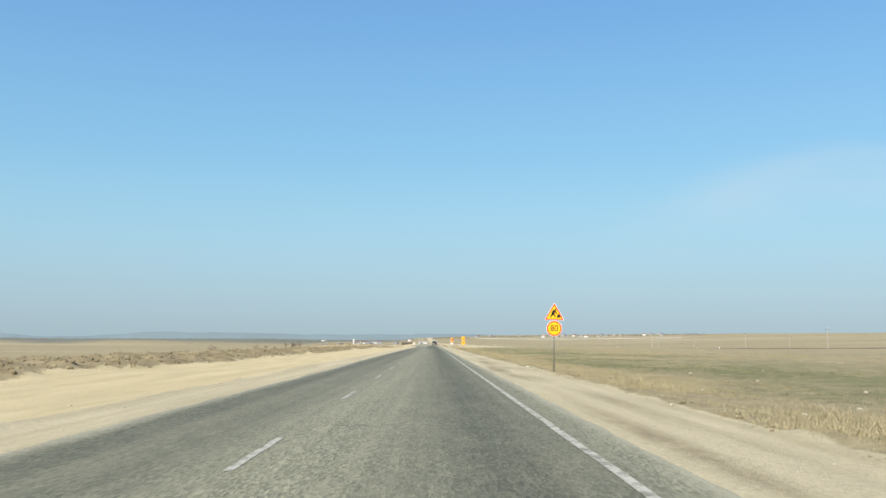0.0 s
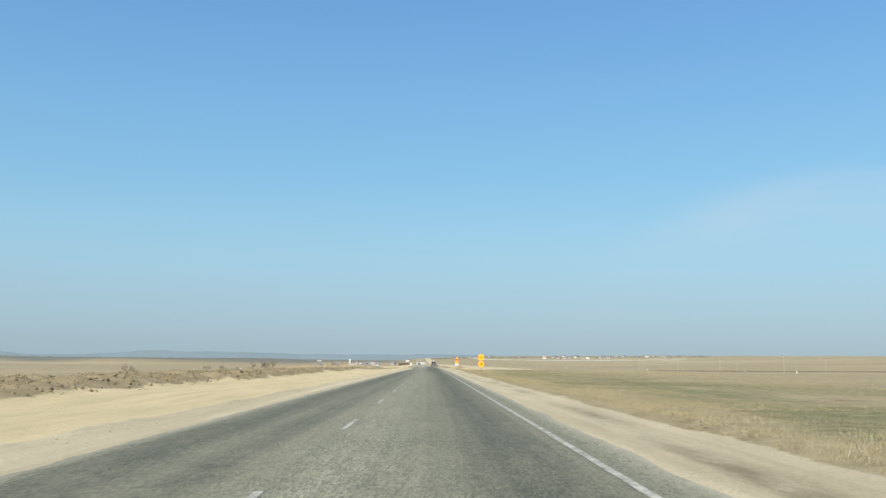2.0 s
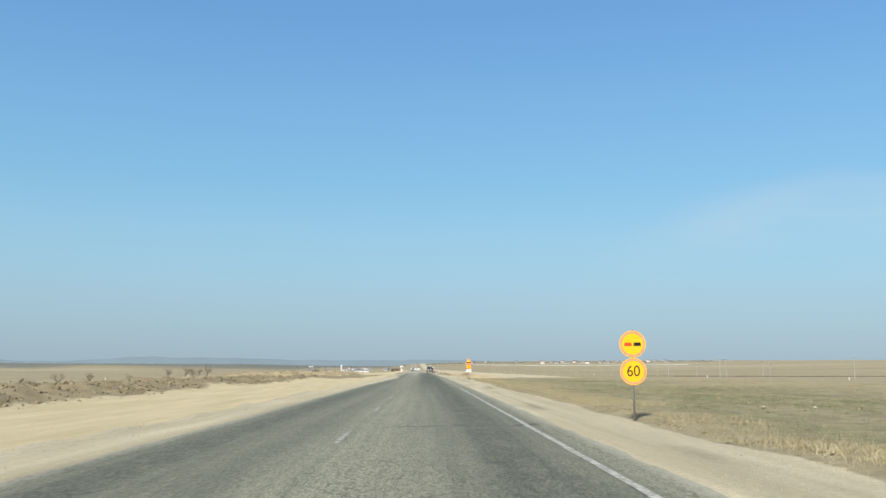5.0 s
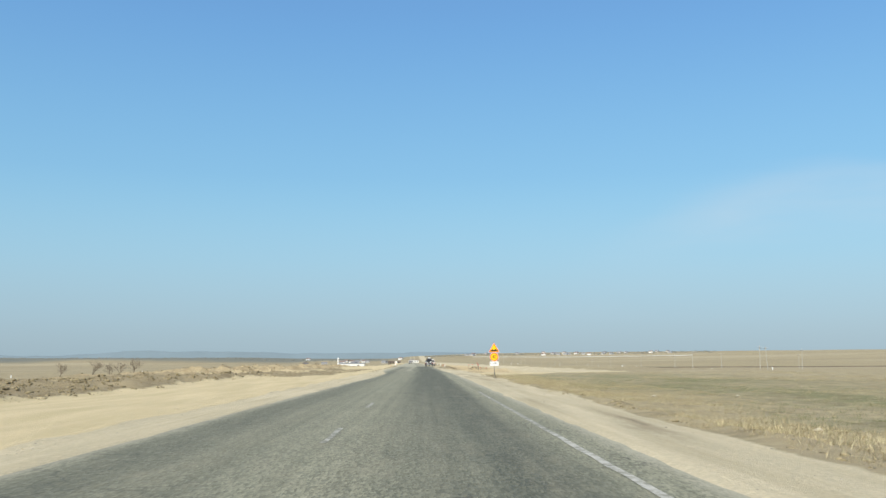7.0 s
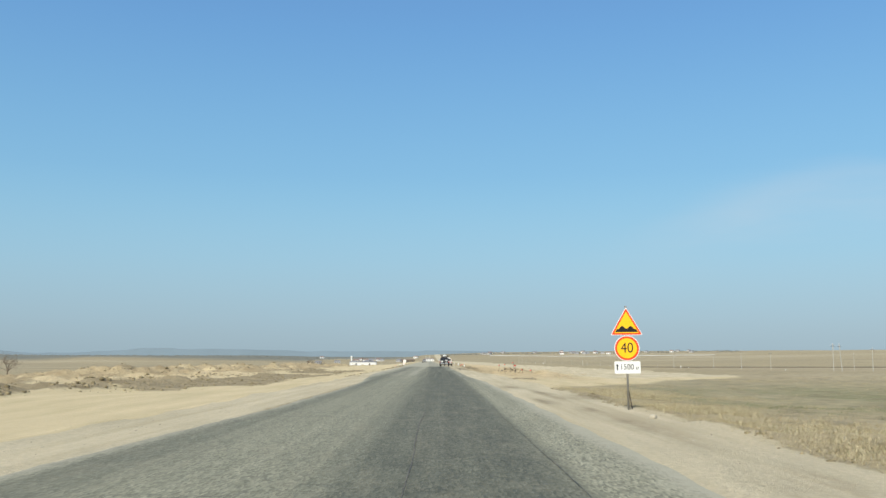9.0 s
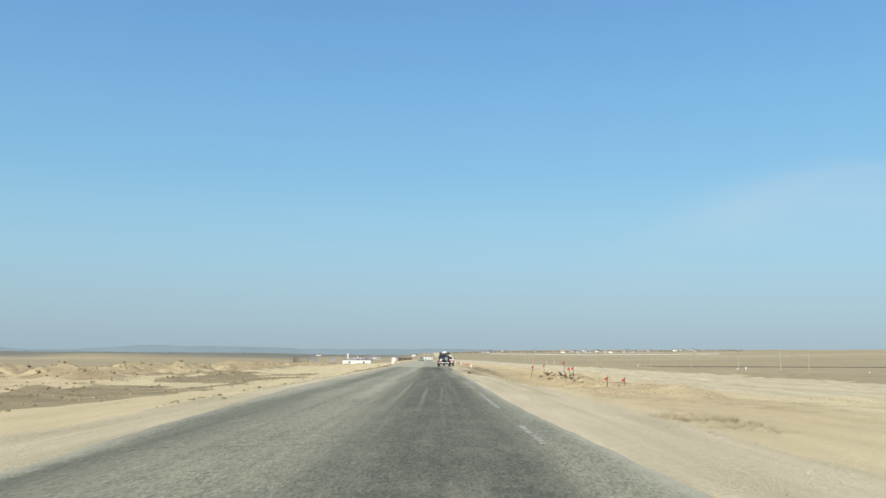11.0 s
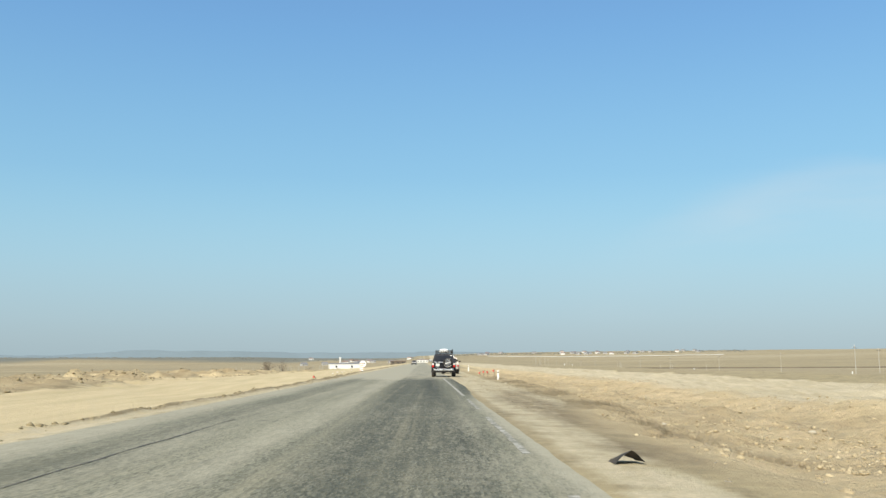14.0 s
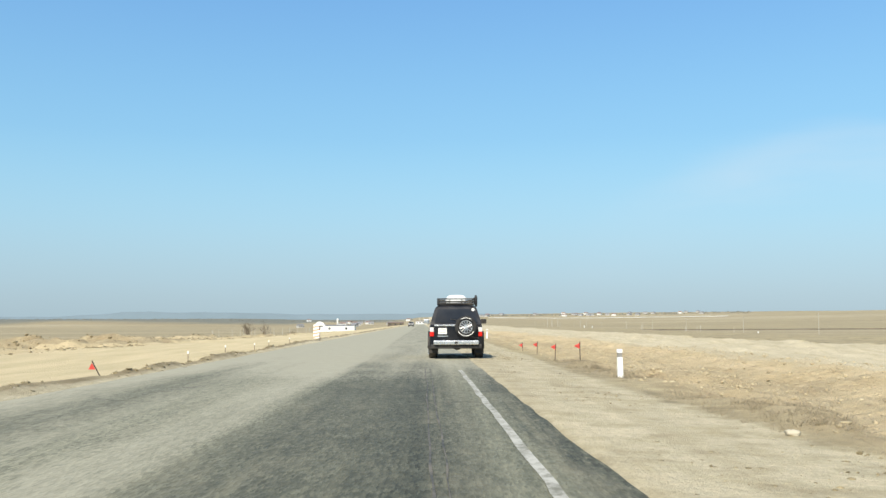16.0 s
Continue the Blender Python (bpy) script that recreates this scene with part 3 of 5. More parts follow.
U, Y = np.meshgrid(gx, gy)
X = U + bend(Y) * (np.abs(U) < 60) + bend(Y) * (np.abs(U) >= 60) * np.clip(1 - (np.abs(U) - 60) / 400, 0, 1)
zs = zones(X, Y)
stain = np.clip(sum(np.exp(-(((X - bend(Y)) - a) / w) ** 2 - ((Y - b) / h) ** 2) for a, b, w, h in ((3.75, 342.0, 0.42, 1.5), (3.8, 341.4, 0.42, 1.2), (3.95, 340.6, 0.4, 0.9), (3.9, 349, 0.4, 2.5), (4.2, 357, 0.6, 3.5), (4.6, 367, 0.5, 3.0), (3.6, 61, 0.4, 6), (4.0, 75, 0.3, 5), (5.4, 250, 0.6, 3), (3.7, 353, 0.5, 5), (3.2, 359, 0.35, 4), (3.9, 364, 0.45, 4))), 0, 1)
rs0 = np.random.RandomState(19)
stain = np.clip(stain + sum(g * np.exp(-(((X - bend(Y)) - a) / w) ** 2 - ((Y - b) / h) ** 2) for a, b, w, h, g in zip(rs0.uniform(3.0, 4.7, 40), rs0.uniform(0, 262, 40), rs0.uniform(0.1, 0.35, 40), rs0.uniform(1.2, 6.0, 40), rs0.uniform(0.5, 1.0, 40))), 0, 1)
works = ease(Y, 275, 300) * (1 - ease(Y, 520, 620)) * ease(X - bend(Y) + dug_edge(Y), 5.0, 7.0) * (1 - ease(X - bend(Y), 11.5 + 4 * ease(Y, 338, 350), 14 + 5 * ease(Y, 338, 350)))
works *= 1 - 0.75 * bare(Y)
works = np.maximum(works, 0.62 * ease(Y, 262, 285) * (1 - ease(Y, 520, 620)) * ease(bend(Y) - X, 17, 22) * (1 - ease(bend(Y) - X, 42, 52)))
far_az = np.degrees(np.arctan2(X, np.maximum(Y - 150, 1)))
far_r = np.hypot(X, Y - 150)
scrub = ease(far_r + 300 * (vnoise(far_az, far_az * 0, 3.0, 18) - 0.5), 2330, 2500) * ease(-far_az, 0.0, 4.0)
bed = 0.12 * ease(np.minimum(right_edge(Y) - (X - bend(Y)), (X - bend(Y)) - left_edge(Y)), 0.0, 0.4)    # cut for the road slab
bed = bed - 0.016 * (bed == 0) * (np.abs(X - bend(Y)) < 9) * (1 - ease(np.maximum(X - bend(Y) - right_edge(Y), left_edge(Y) - X + bend(Y)), 0.2, 0.9))
ground = sheet("ground", X, Y, terrain(X, Y) - bed, M_GROUND, list(zip(("sand", "gravel", "clod", "green"), zs)) + [("stain", stain), ("works", works), ("scrub", scrub)])
tagged(ground, "flat dry steppe with sand, gravel verge and sparse grass", "ground", kind="structure")


def edge_wob(y, seed):
    return (fbm(y * 0 + seed, y, 2.0, seed, 5) - 0.5) * 0.30


# the road: a slab of old asphalt with ragged edges
ry = graded([(-300, -12, 40, 2), (-12, 440, 0.4, 0.5), (440, 900, 0.6, 8), (900, 2400, 10, 60)])
rf = np.concatenate([[0, 0], np.linspace(0, 1, 31), [1, 1]])
F, RY = np.meshgrid(rf, ry)
el, er = left_edge(RY) + edge_wob(RY, 61), right_edge(RY) + edge_wob(RY, 67) * (1 - 0.45 * ease(RY, 270, 300))
RU = el + (er - el) * F
RZ = np.zeros_like(RU)
for c in range(RU.shape[1]):
    RZ[:, c] = terrain(bend(RY[:, c]), RY[:, c]) + 0.022
RZ += -0.015 * np.abs(RU + 1.95) / 3 + (vnoise(RU, RY, 1.4, 77) - 0.5) * 0.008 * ease(RY, 255, 290)
RZ[:, 0] -= 0.10
RZ[:, -1] -= 0.10
RZ[:, 1] -= 0.012
RZ[:, -2] -= 0.012
RX = RU + bend(RY)
old = 1 - ease(RY, 150, 230)
lanes = old * (0.65 * np.exp(-((RU - 0.9) / 0.75) ** 2) + 0.6 * np.exp(-((RU + 4.3) / 0.65) ** 2) + 0.3 * np.exp(-((RU + 2.9) / 0.4) ** 2) + 0.15 * np.exp(-((RU + 0.9) / 0.5) ** 2))
lanes += (1 - old) * (0.66 * ease(RU, -1.9, -0.5) * (1 - ease(RU, 1.1, 1.7)) + 0.3 * np.exp(-((RU + 4.3) / 0.5) ** 2))
lanes += ease(RY, 352, 372) * (0.95 * ease(RU, 1.97, 2.06) + 0.45 * np.exp(-((RU - 0.75) / 0.35) ** 2) + 0.25 * np.exp(-((RU + 0.75) / 0.3) ** 2))
pale = old * (0.75 * np.exp(-((RU + 1.3) / 0.85) ** 2) + 0.4 * ease(RU, 2.05, 2.3)) + (1 - old) * (0.5 * np.exp(-((RU + 2.5) / 1.1) ** 2) + 0.9 * ease(RU, 1.45, 1.7) * (1 - ease(RY, 262, 285)))
late = ease(RY, 270, 300)
lane_l = np.interp(RY, [285, 330, 352, 380, 400], [-2.0, -1.9, -1.65, -1.25, -1.15]) + (fbm(RU * 0, RY, 6.0, 84) - 0.5) * 0.5
lane_r = np.interp(RY, [285, 330, 352, 366, 374], [1.95, 1.9, 1.75, 2.1, 2.55])
left_half = ease(lane_l - RU, -0.15, 0.25)
dust = 0.22 * ease(RY, 190, 225) * (1 - late) * ease(RU, 1.45, 1.75) + (0.95 * ease(RU, 2.2, 2.8) + 0.8 * (1 - ease(RU - left_edge(RY), -0.05, 0.55))) * (1 - late)
dust += late * left_half * (0.50 + 0.16 * np.exp(-((RU - lane_l + 0.5) / 0.45) ** 2) - 0.26 * np.exp(-((RU + 4.5) / 0.6) ** 2) - 0.14 * np.exp(-((RU + 3.05) / 0.4) ** 2) + 0.35 * ease(-RU, 4.9, 6.0))
dust += late * (1 - left_half) * (0.16 + 0.06 * ease(RY, 318, 334) - 0.24 * ease(RY, 350, 372) + 0.85 * ease(RU - lane_r, -0.1, 0.5) + 0.22 * np.exp(-((RU - lane_r + 0.25) / 0.25) ** 2) * (1 - ease(RY, 355, 370)))
dust += 0.75 * ease(RY + 0.9 * RU + 9 * (fbm(RU, RY, 2.4, 83) - 0.5), 386, 404)
road = sheet("road", RX, RY, RZ, M_ASPHALT, (("track", lanes), ("dust", dust), ("pale", pale), ("torn", ease(RY, 275, 300) * (0.35 + 0.65 * ease(fbm(RU, RY * 0.4, 3.0, 87), 0.4, 0.6)))))
road.data.polygons.foreach_set("use_smooth", np.zeros(len(road.data.polygons), bool))
tagged(road, "two-lane old grey asphalt road, worn and dusty", "road", kind="structure")


def strip(name, x0, x1, ys, parent, mat):
    """A flat painted mark on the road."""
    bm = bmesh.new()
    prev = None
    for y in ys:
        j = (float(vnoise(np.array([3.0]), np.array([y]), 0.6, 91)[0]) - 0.5) * 0.035
        row = []
        for x in (x0 + j, x1 + j * 0.5):
            u = x
            zz = ground_at(bend(y), y) + 0.022 - 0.015 * abs(u + 1.95) / 3 + 0.006
            row.append(bm.verts.new((x + float(bend(y)), y, zz)))
        if prev:
            bm.faces.new((prev[0], prev[1], row[1], row[0]))
        prev = row
    return part(name, bm, mat, parent)


def part(name, bm, material, parent=None, label="", smooth=False):
    me = bpy.data.meshes.new(name)
    bm.normal_update()
    if smooth:
        for f in bm.faces:
            f.smooth = True
    bm.to_mesh(me)
    bm.free()
    me.materials.append(material)
    ob = new(name, me)
    if parent:
        ob.parent = parent
    if label:
        tagged(ob, label)
    return ob


DASH = -1.96
for k in range(-2, 17):
    y0 = 9.3 + 11.78 * k if k < 14 else 173.2 + 11.0 * (k - 14)
    strip("lane_dash", DASH - 0.05, DASH + 0.05, np.linspace(y0, y0 + 3.2, 7), road, M_PAINT if k < 9 else M_OLDPAINT)
strip("edge_line", 1.90, 2.02, np.arange(-60, 186.5, 1.0), road, M_PAINT)
strip("edge_line", 1.91, 2.02, np.arange(186, 210, 1.0), road, M_OLDPAINT)
for y0, n in ((277, 4.5), (287, 11), (303, 3), (309, 5), (334, 3.4), (341, 9), (353, 7), (362.5, 34)):
    strip("edge_line", 1.68 if y0 < 330 else 1.85, 1.79 if y0 < 330 else 1.96, np.arange(y0, y0 + n, 0.5), road, M_OLDPAINT if y0 < 360 else M_PAINT)


def crack(x0, y0, y1, w, seed):
    """A sealed crack that wanders along the lane."""
    bm = bmesh.new()
    prev = None
    for y in np.arange(y0, y1, 0.35):
        j = (float(fbm(np.array([seed * 1.0]), np.array([y]), 3.0, seed, 4)[0]) - 0.5) * 0.14
        ww = w * (0.35 + 1.3 * float(vnoise(np.array([seed * 2.0]), np.array([y]), 0.8, seed)[0]))
        row = []
        for x in (x0 + j - ww / 2, x0 + j + ww / 2):
            row.append(bm.verts.new((x + float(bend(y)), y, ground_at(bend(y), y) + 0.022 - 0.015 * abs(x + 1.95) / 3 + 0.007)))
        if prev:
            bm.faces.new((prev[0], prev[1], row[1], row[0]))
        prev = row
    part("sealed_crack", bm, M_TAR, road)


for q in ((-0.42, 196, 240, 0.014, 3), (1.42, 206, 262, 0.011, 4), (0.95, 371, 397, 0.022, 5), (1.09, 373, 397, 0.018, 8), (-3.9, 336, 349, 0.03, 12), (1.72, 352, 372, 0.012, 9)):
    crack(*q)


# ---- mesh tools ----
def box(bm, c, s, bevel=0.0, taper=None):
    """A box about c of size s; taper: scale of its top in x and y."""
    r = bmesh.ops.create_cube(bm, size=1.0)["verts"]
    for v in r:
        k = taper if taper and v.co.z > 0 else (1, 1)
        v.co = Vector((c[0] + v.co.x * s[0] * k[0], c[1] + v.co.y * s[1] * k[1], c[2] + v.co.z * s[2]))
    if bevel:
        edges = list({e for v in r for e in v.link_edges})
        bmesh.ops.bevel(bm, geom=edges, offset=bevel, segments=2, affect="EDGES", profile=0.6)
    return r


def rod(bm, a, b, r0, r1=None, sides=8, caps=True):
    """A tapered round bar from a to b."""
    a, b = Vector(a), Vector(b)
    r1 = r0 if r1 is None else r1
    q = (b - a).to_track_quat("Z", "Y")
    rings = []
    for p, r in ((a, r0), (b, r1)):
        rings.append([bm.verts.new(p + q @ Vector((r * math.cos(2 * math.pi * i / sides), r * math.sin(2 * math.pi * i / sides), 0))) for i in range(sides)])
    for i in range(sides):
        j = (i + 1) % sides
        bm.faces.new((rings[0][i], rings[0][j], rings[1][j], rings[1][i]))
    if caps:
        bm.faces.new(rings[1])
        bm.faces.new(rings[0][::-1])


def turned(bm, profile, centre, axis="Y", sides=24, ring=False):
    """A lathe shape: profile of (radius, along) pairs about an axis through centre."""
    rings = []
    for r, h in profile:
        loop = []
        for i in range(sides):
            a = 2 * math.pi * i / sides
            p = (r * math.cos(a), h, r * math.sin(a)) if axis == "Y" else ((h, r * math.cos(a), r * math.sin(a)) if axis == "X" else (r * math.cos(a), r * math.sin(a), h))
            loop.append(bm.verts.new(Vector(centre) + Vector(p)))
        rings.append(loop)
    for k in range(len(rings) - (0 if ring else 1)):
        nxt = rings[(k + 1) % len(rings)]
        for i in range(sides):
            j = (i + 1) % sides
            bm.faces.new((rings[k][i], rings[k][j], nxt[j], nxt[i]))
    if not ring:
        bm.faces.new(rings[0][::-1])
        bm.faces.new(rings[-1])
    bmesh.ops.recalc_face_normals(bm, faces=bm.faces)


def slab(bm, outline, y0, y1):
    """A plate in the xz plane with thickness from y0 to y1."""
    a = [bm.verts.new((x, y0, z)) for x, z in outline]
    b = [bm.verts.new((x, y1, z)) for x, z in outline]
    bm.faces.new(a)
    bm.faces.new(b[::-1])
    n = len(a)
    for i in range(n):
        bm.faces.new((a[i], b[i], b[(i + 1) % n], a[(i + 1) % n]))
    bmesh.ops.recalc_face_normals(bm, faces=bm.faces)


def disc(cx, cz, r, n=40):
    return [(cx + r * math.cos(2 * math.pi * i / n), cz + r * math.sin(2 * math.pi * i / n)) for i in range(n)]


def rounded(pts, r, n=5):
    """An outline with rounded corners."""
    out = []
    for i, p in enumerate(pts):
        a, b, c = Vector(pts[i - 1]), Vector(p), Vector(pts[(i + 1) % len(pts)])
        u, v = (a - b).normalized(), (c - b).normalized()
        half = math.acos(max(-1, min(1, u.dot(v)))) / 2
        d = r / math.tan(half)
        s, e = b + u * d, b + v * d
        for k in range(n + 1):
            t = k / n
            out.append(tuple((1 - t) ** 2 * s + 2 * t * (1 - t) * b + t * t * e))
    return out


def empty(name, label, category, group=""):
    return tagged(new(name), label, category, group)


def lettering(name, text, size, place, mat, parent, squeeze=1.0, bold=0.0):
    """Raised letters that face -y, centred on place."""
    cu = bpy.data.curves.new("lettering", "FONT")
    cu.body, cu.size, cu.align_x, cu.align_y, cu.extrude, cu.offset = text, size, "CENTER", "CENTER", 0.001, bold
    tmp = bpy.data.objects.new("lettering_curve", cu)
    scene.collection.objects.link(tmp)
    bpy.context.view_layer.update()
    me = bpy.data.meshes.new_from_object(tmp.evaluated_get(bpy.context.evaluated_depsgraph_get()))
    bpy.data.objects.remove(tmp)
    me.transform(Matrix.Translation(place) @ Matrix.Rotation(radians(90), 4, "X") @ Matrix.Diagonal((squeeze, 1, 1, 1)))
    me.materials.clear()
    me.materials.append(mat)
    ob = new(name, me)
    ob.parent = parent
    return ob


# ---- road signs ----
def limb(bm, a, b, w0, w1):
    """A flat tapered bar of a pictogram, from a to b."""
    d = (Vector(b) - Vector(a)).normalized()
    n = Vector((-d.y, d.x))
    pts = [Vector(a) - n * w0, Vector(b) - n * w1, Vector(b) + n * w1, Vector(a) + n * w0]
    slab(bm, [tuple(p) for p in pts], -0.0115, -0.0085)


def rim(bm, outline, centre, f0, f1, y):
    """A flat ring between two scaled copies of an outline."""
    a, b = ([bm.verts.new((centre[0] + (x - centre[0]) * f, y, centre[1] + (z - centre[1]) * f)) for x, z in outline] for f in (f0, f1))
    n = len(a)
    for i in range(n):
        bm.faces.new((a[i], a[(i + 1) % n], b[(i + 1) % n], b[i]))


def triangle_board(sign, z0, symbol):
    h, w = 0.78, 0.90
    outer = rounded([(-w / 2, z0), (w / 2, z0), (0, z0 + h)], 0.035)
    c = (0, z0 + h / 3)
    plate = bmesh.new()
    slab(plate, outer, -0.006, 0.0)
    plate = part("warning_board", plate, M_WHITE, sign, "white-edged triangular board")
    bm = bmesh.new()
    slab(bm, [(c[0] + (x - c[0]) * 0.80, c[1] + (z - c[1]) * 0.80) for x, z in outer], -0.008, -0.006)
    part("yellow_field", bm, M_YELLOW, plate, "yellow triangular field")
    bm = bmesh.new()
    rim(bm, outer, c, 0.945, 0.77, -0.0095)
    part("red_rim", bm, M_RED, plate, "red triangular rim")
    bm = bmesh.new()
    if symbol == "bumps":
        line = []
        for i in range(41):
            u = -0.27 + 0.54 * i / 40
            bump = math.exp(-((u + 0.115) / 0.075) ** 2) + math.exp(-((u - 0.115) / 0.075) ** 2)
            line.append((u, z0 + 0.165 + 0.09 * bump))
        slab(bm, [(-0.315, z0 + 0.085), (0.315, z0 + 0.085)] + line[::-1], -0.0115, -0.0085)
    else:
        # a stooping worker with a shovel before a heap
        slab(bm, rounded([(0.09, z0 + 0.115), (0.305, z0 + 0.115), (0.225, z0 + 0.255), (0.165, z0 + 0.27)], 0.02), -0.0115, -0.0085)
        slab(bm, disc(0.045, z0 + 0.475, 0.045, 18), -0.0115, -0.0085)
        limb(bm, (-0.075, z0 + 0.30), (-0.005, z0 + 0.435), 0.058, 0.062)
        limb(bm, (-0.085, z0 + 0.31), (-0.115, z0 + 0.205), 0.045, 0.030)
        limb(bm, (-0.112, z0 + 0.22), (-0.185, z0 + 0.125), 0.030, 0.022)
        limb(bm, (-0.06, z0 + 0.30), (0.015, z0 + 0.215), 0.045, 0.030)
        limb(bm, (0.012, z0 + 0.23), (0.035, z0 + 0.12), 0.030, 0.022)
        limb(bm, (0.035, z0 + 0.42), (0.085, z0 + 0.33), 0.026, 0.018)
        limb(bm, (0.00, z0 + 0.37), (0.16, z0 + 0.235), 0.011, 0.011)
    part("symbol", bm, M_SYMBOL, plate, "black pictogram")


def round_board(sign, zc, number="", r=0.35):
    bm = bmesh.new()
    slab(bm, disc(0, zc, r), -0.006, 0.0)
    plate = part("round_board", bm, M_YELLOW if number in ("60", "") else M_WHITE, sign, "pale-edged round board")
    bm = bmesh.new()
    slab(bm, disc(0, zc, r * 0.82), -0.008, -0.006)
    part("yellow_field", bm, M_YELLOW, plate, "yellow round field")
    bm = bmesh.new()
    rim(bm, disc(0, zc, r), (0, zc), 0.95, 0.79, -0.0095)
    part("rim", bm, M_RED if number not in ("60", "") else M_FADED, plate, "red round rim")
    if number:
        lettering("number", number, 0.40, (0, -0.0095, zc), M_SYMBOL, plate, 0.90, 0.0)
    else:
        for x, m in ((-0.12, M_RED), (0.12, M_SYMBOL)):
            bm = bmesh.new()
            slab(bm, rounded([(x - 0.1, zc - 0.05), (x + 0.1, zc - 0.05), (x + 0.09, zc + 0.04), (x - 0.09, zc + 0.04)], 0.015), -0.0115, -0.0085)
            part("symbol", bm, m, plate, "small car pictogram")


def sign_post(sign, h, r=0.03):
    bm = bmesh.new()
    rod(bm, (0, 0.035, -0.3), (0, 0.035, h), r, sides=12)
    post = part("post", bm, M_GALV, sign, smooth=True)
    for z in (h - 0.45, h - 1.0):
        bm = bmesh.new()
        box(bm, (0, 0.035, z), (0.09, 0.075, 0.03))
        part("clamp", bm, M_GALV, post)


def place_sign(sign, x, y, lean=0.0, turn=0.0):
    sign.matrix_basis = pose(x, y, ground_at(x, y), 0, lean, turn)


s1 = empty("road_sign", "yellow roadworks warning over an 80 limit on steel post", "road sign", "roadside signs")
sign_post(s1, 2.98)
round_board(s1, 1.90, "80")
triangle_board(s1, 2.27, "works")
place_sign(s1, 5.45, 40.4, 1.2)
s2 = empty("road_sign", "two round yellow signs, no overtaking over 60 limit", "road sign", "roadside signs")
sign_post(s2, 2.36)
round_board(s2, 1.27, "60")
round_board(s2, 1.98)
place_sign(s2, 5.0, 146.5, -0.5)
s3 = empty("road_sign", "bumpy road warning, 40 limit and white distance plate", "road sign", "roadside signs")
sign_post(s3, 2.86)
triangle_board(s3, 2.045, "bumps")
round_board(s3, 1.685, "40")
bm = bmesh.new()
slab(bm, rounded([(-0.36, 0.99), (0.36, 0.99), (0.36, 1.325), (-0.36, 1.325)], 0.03), -0.006, 0.0)
dp = part("distance_plate", bm, M_WHITE, s3, "white plate with a distance in metres")
lettering("lettering", "1500", 0.215, (-0.015, -0.0075, 1.165), M_SYMBOL, dp, 0.92, 0.0)
lettering("lettering", "м", 0.15, (0.275, -0.0075, 1.135), M_SYMBOL, dp, 0.85, 0.0)
bm = bmesh.new()
slab(bm, [(-0.30, 1.08), (-0.265, 1.08), (-0.265, 1.20), (-0.245, 1.20), (-0.283, 1.265), (-0.32, 1.20), (-0.30, 1.20)], -0.0095, -0.0065)
part("arrow", bm, M_SYMBOL, dp)
bm = bmesh.new()
rod(bm, (0.13, 0.02, -0.15), (0.02, 0.05, 0.55), 0.012)
part("brace", bm, M_ROD, s3, "thin bent rod against the post foot")
place_sign(s3, 5.15, 241.8, -0.4)


# ---- vehicles ----
def loft(bm, sections):
    """Skin through closed sections (lists of points of one length), with end caps."""
    rings = [[bm.verts.new(p) for p in s] for s in sections]
    n = len(rings[0])
    for a, b in zip(rings, rings[1:]):
        for i in range(n):
            bm.faces.new((a[i], a[(i + 1) % n], b[(i + 1) % n], b[i]))
    bm.faces.new(rings[0][::-1])
    bm.faces.new(rings[-1])
    bmesh.ops.recalc_face_normals(bm, faces=bm.faces)


def tub(y, w0, w1, z0, z1, r=0.07):
    """One cross-section of a body: half widths below and above, with rounded shoulders."""
    return [(-w0, y, z0), (-w1 - 0.015, y, z0 + (z1 - z0) * 0.45), (-w1, y, z1 - r), (-w1 + r * 0.4, y, z1 - r * 0.3), (-w1 + r, y, z1),
            (w1 - r, y, z1), (w1 - r * 0.4, y, z1 - r * 0.3), (w1, y, z1 - r), (w1 + 0.015, y, z0 + (z1 - z0) * 0.45), (w0, y, z0)]


def wheel(name, parent, c, r, w, axis, spokes=6, lettered=False):
    k = 0.56 if lettered else 0.64
    bm = bmesh.new()
    prof = [(r * (k + 0.02), -w * 0.42), (r * 0.82, -w * 0.5), (r * 0.95, -w * 0.46), (r, -w * 0.3), (r, w * 0.3), (r * 0.95, w * 0.46), (r * 0.82, w * 0.5), (r * (k + 0.02), w * 0.42)]
    turned(bm, prof, c, axis, 32, True)
    tyre = part("tyre", bm, M_SPARE if lettered else M_TYRE, parent, smooth=True)
    tyre.name = name
    bm = bmesh.new()
    turned(bm, [(r * k, -w * 0.1), (r * (k + 0.02), w * 0.1)], c, axis, 32)
    part("rim_dish", bm, M_PLASTIC, tyre)
    bm = bmesh.new()
    out = -w * 0.5 if axis == "Y" else (w * 0.5 if c[0] > 0 else -w * 0.5)
    for i in range(spokes):
        a = 2 * math.pi * (i + 0.5) / spokes
        d = Vector((math.cos(a), 0, math.sin(a))) if axis == "Y" else Vector((0, math.cos(a), math.sin(a)))
        s = Vector((-math.sin(a), 0, math.cos(a))) if axis == "Y" else Vector((0, -math.sin(a), math.cos(a)))
        o = Vector((0, out, 0)) if axis == "Y" else Vector((out, 0, 0))
        cc = Vector(c) + o
        for q in (-1, 1):
            m0, m1 = cc + d * r * 0.12 + s * q * r * 0.05, cc + d * r * (k - 0.01) + s * q * r * 0.14
            rod(bm, m0, m1, r * 0.035, r * 0.05, 6)
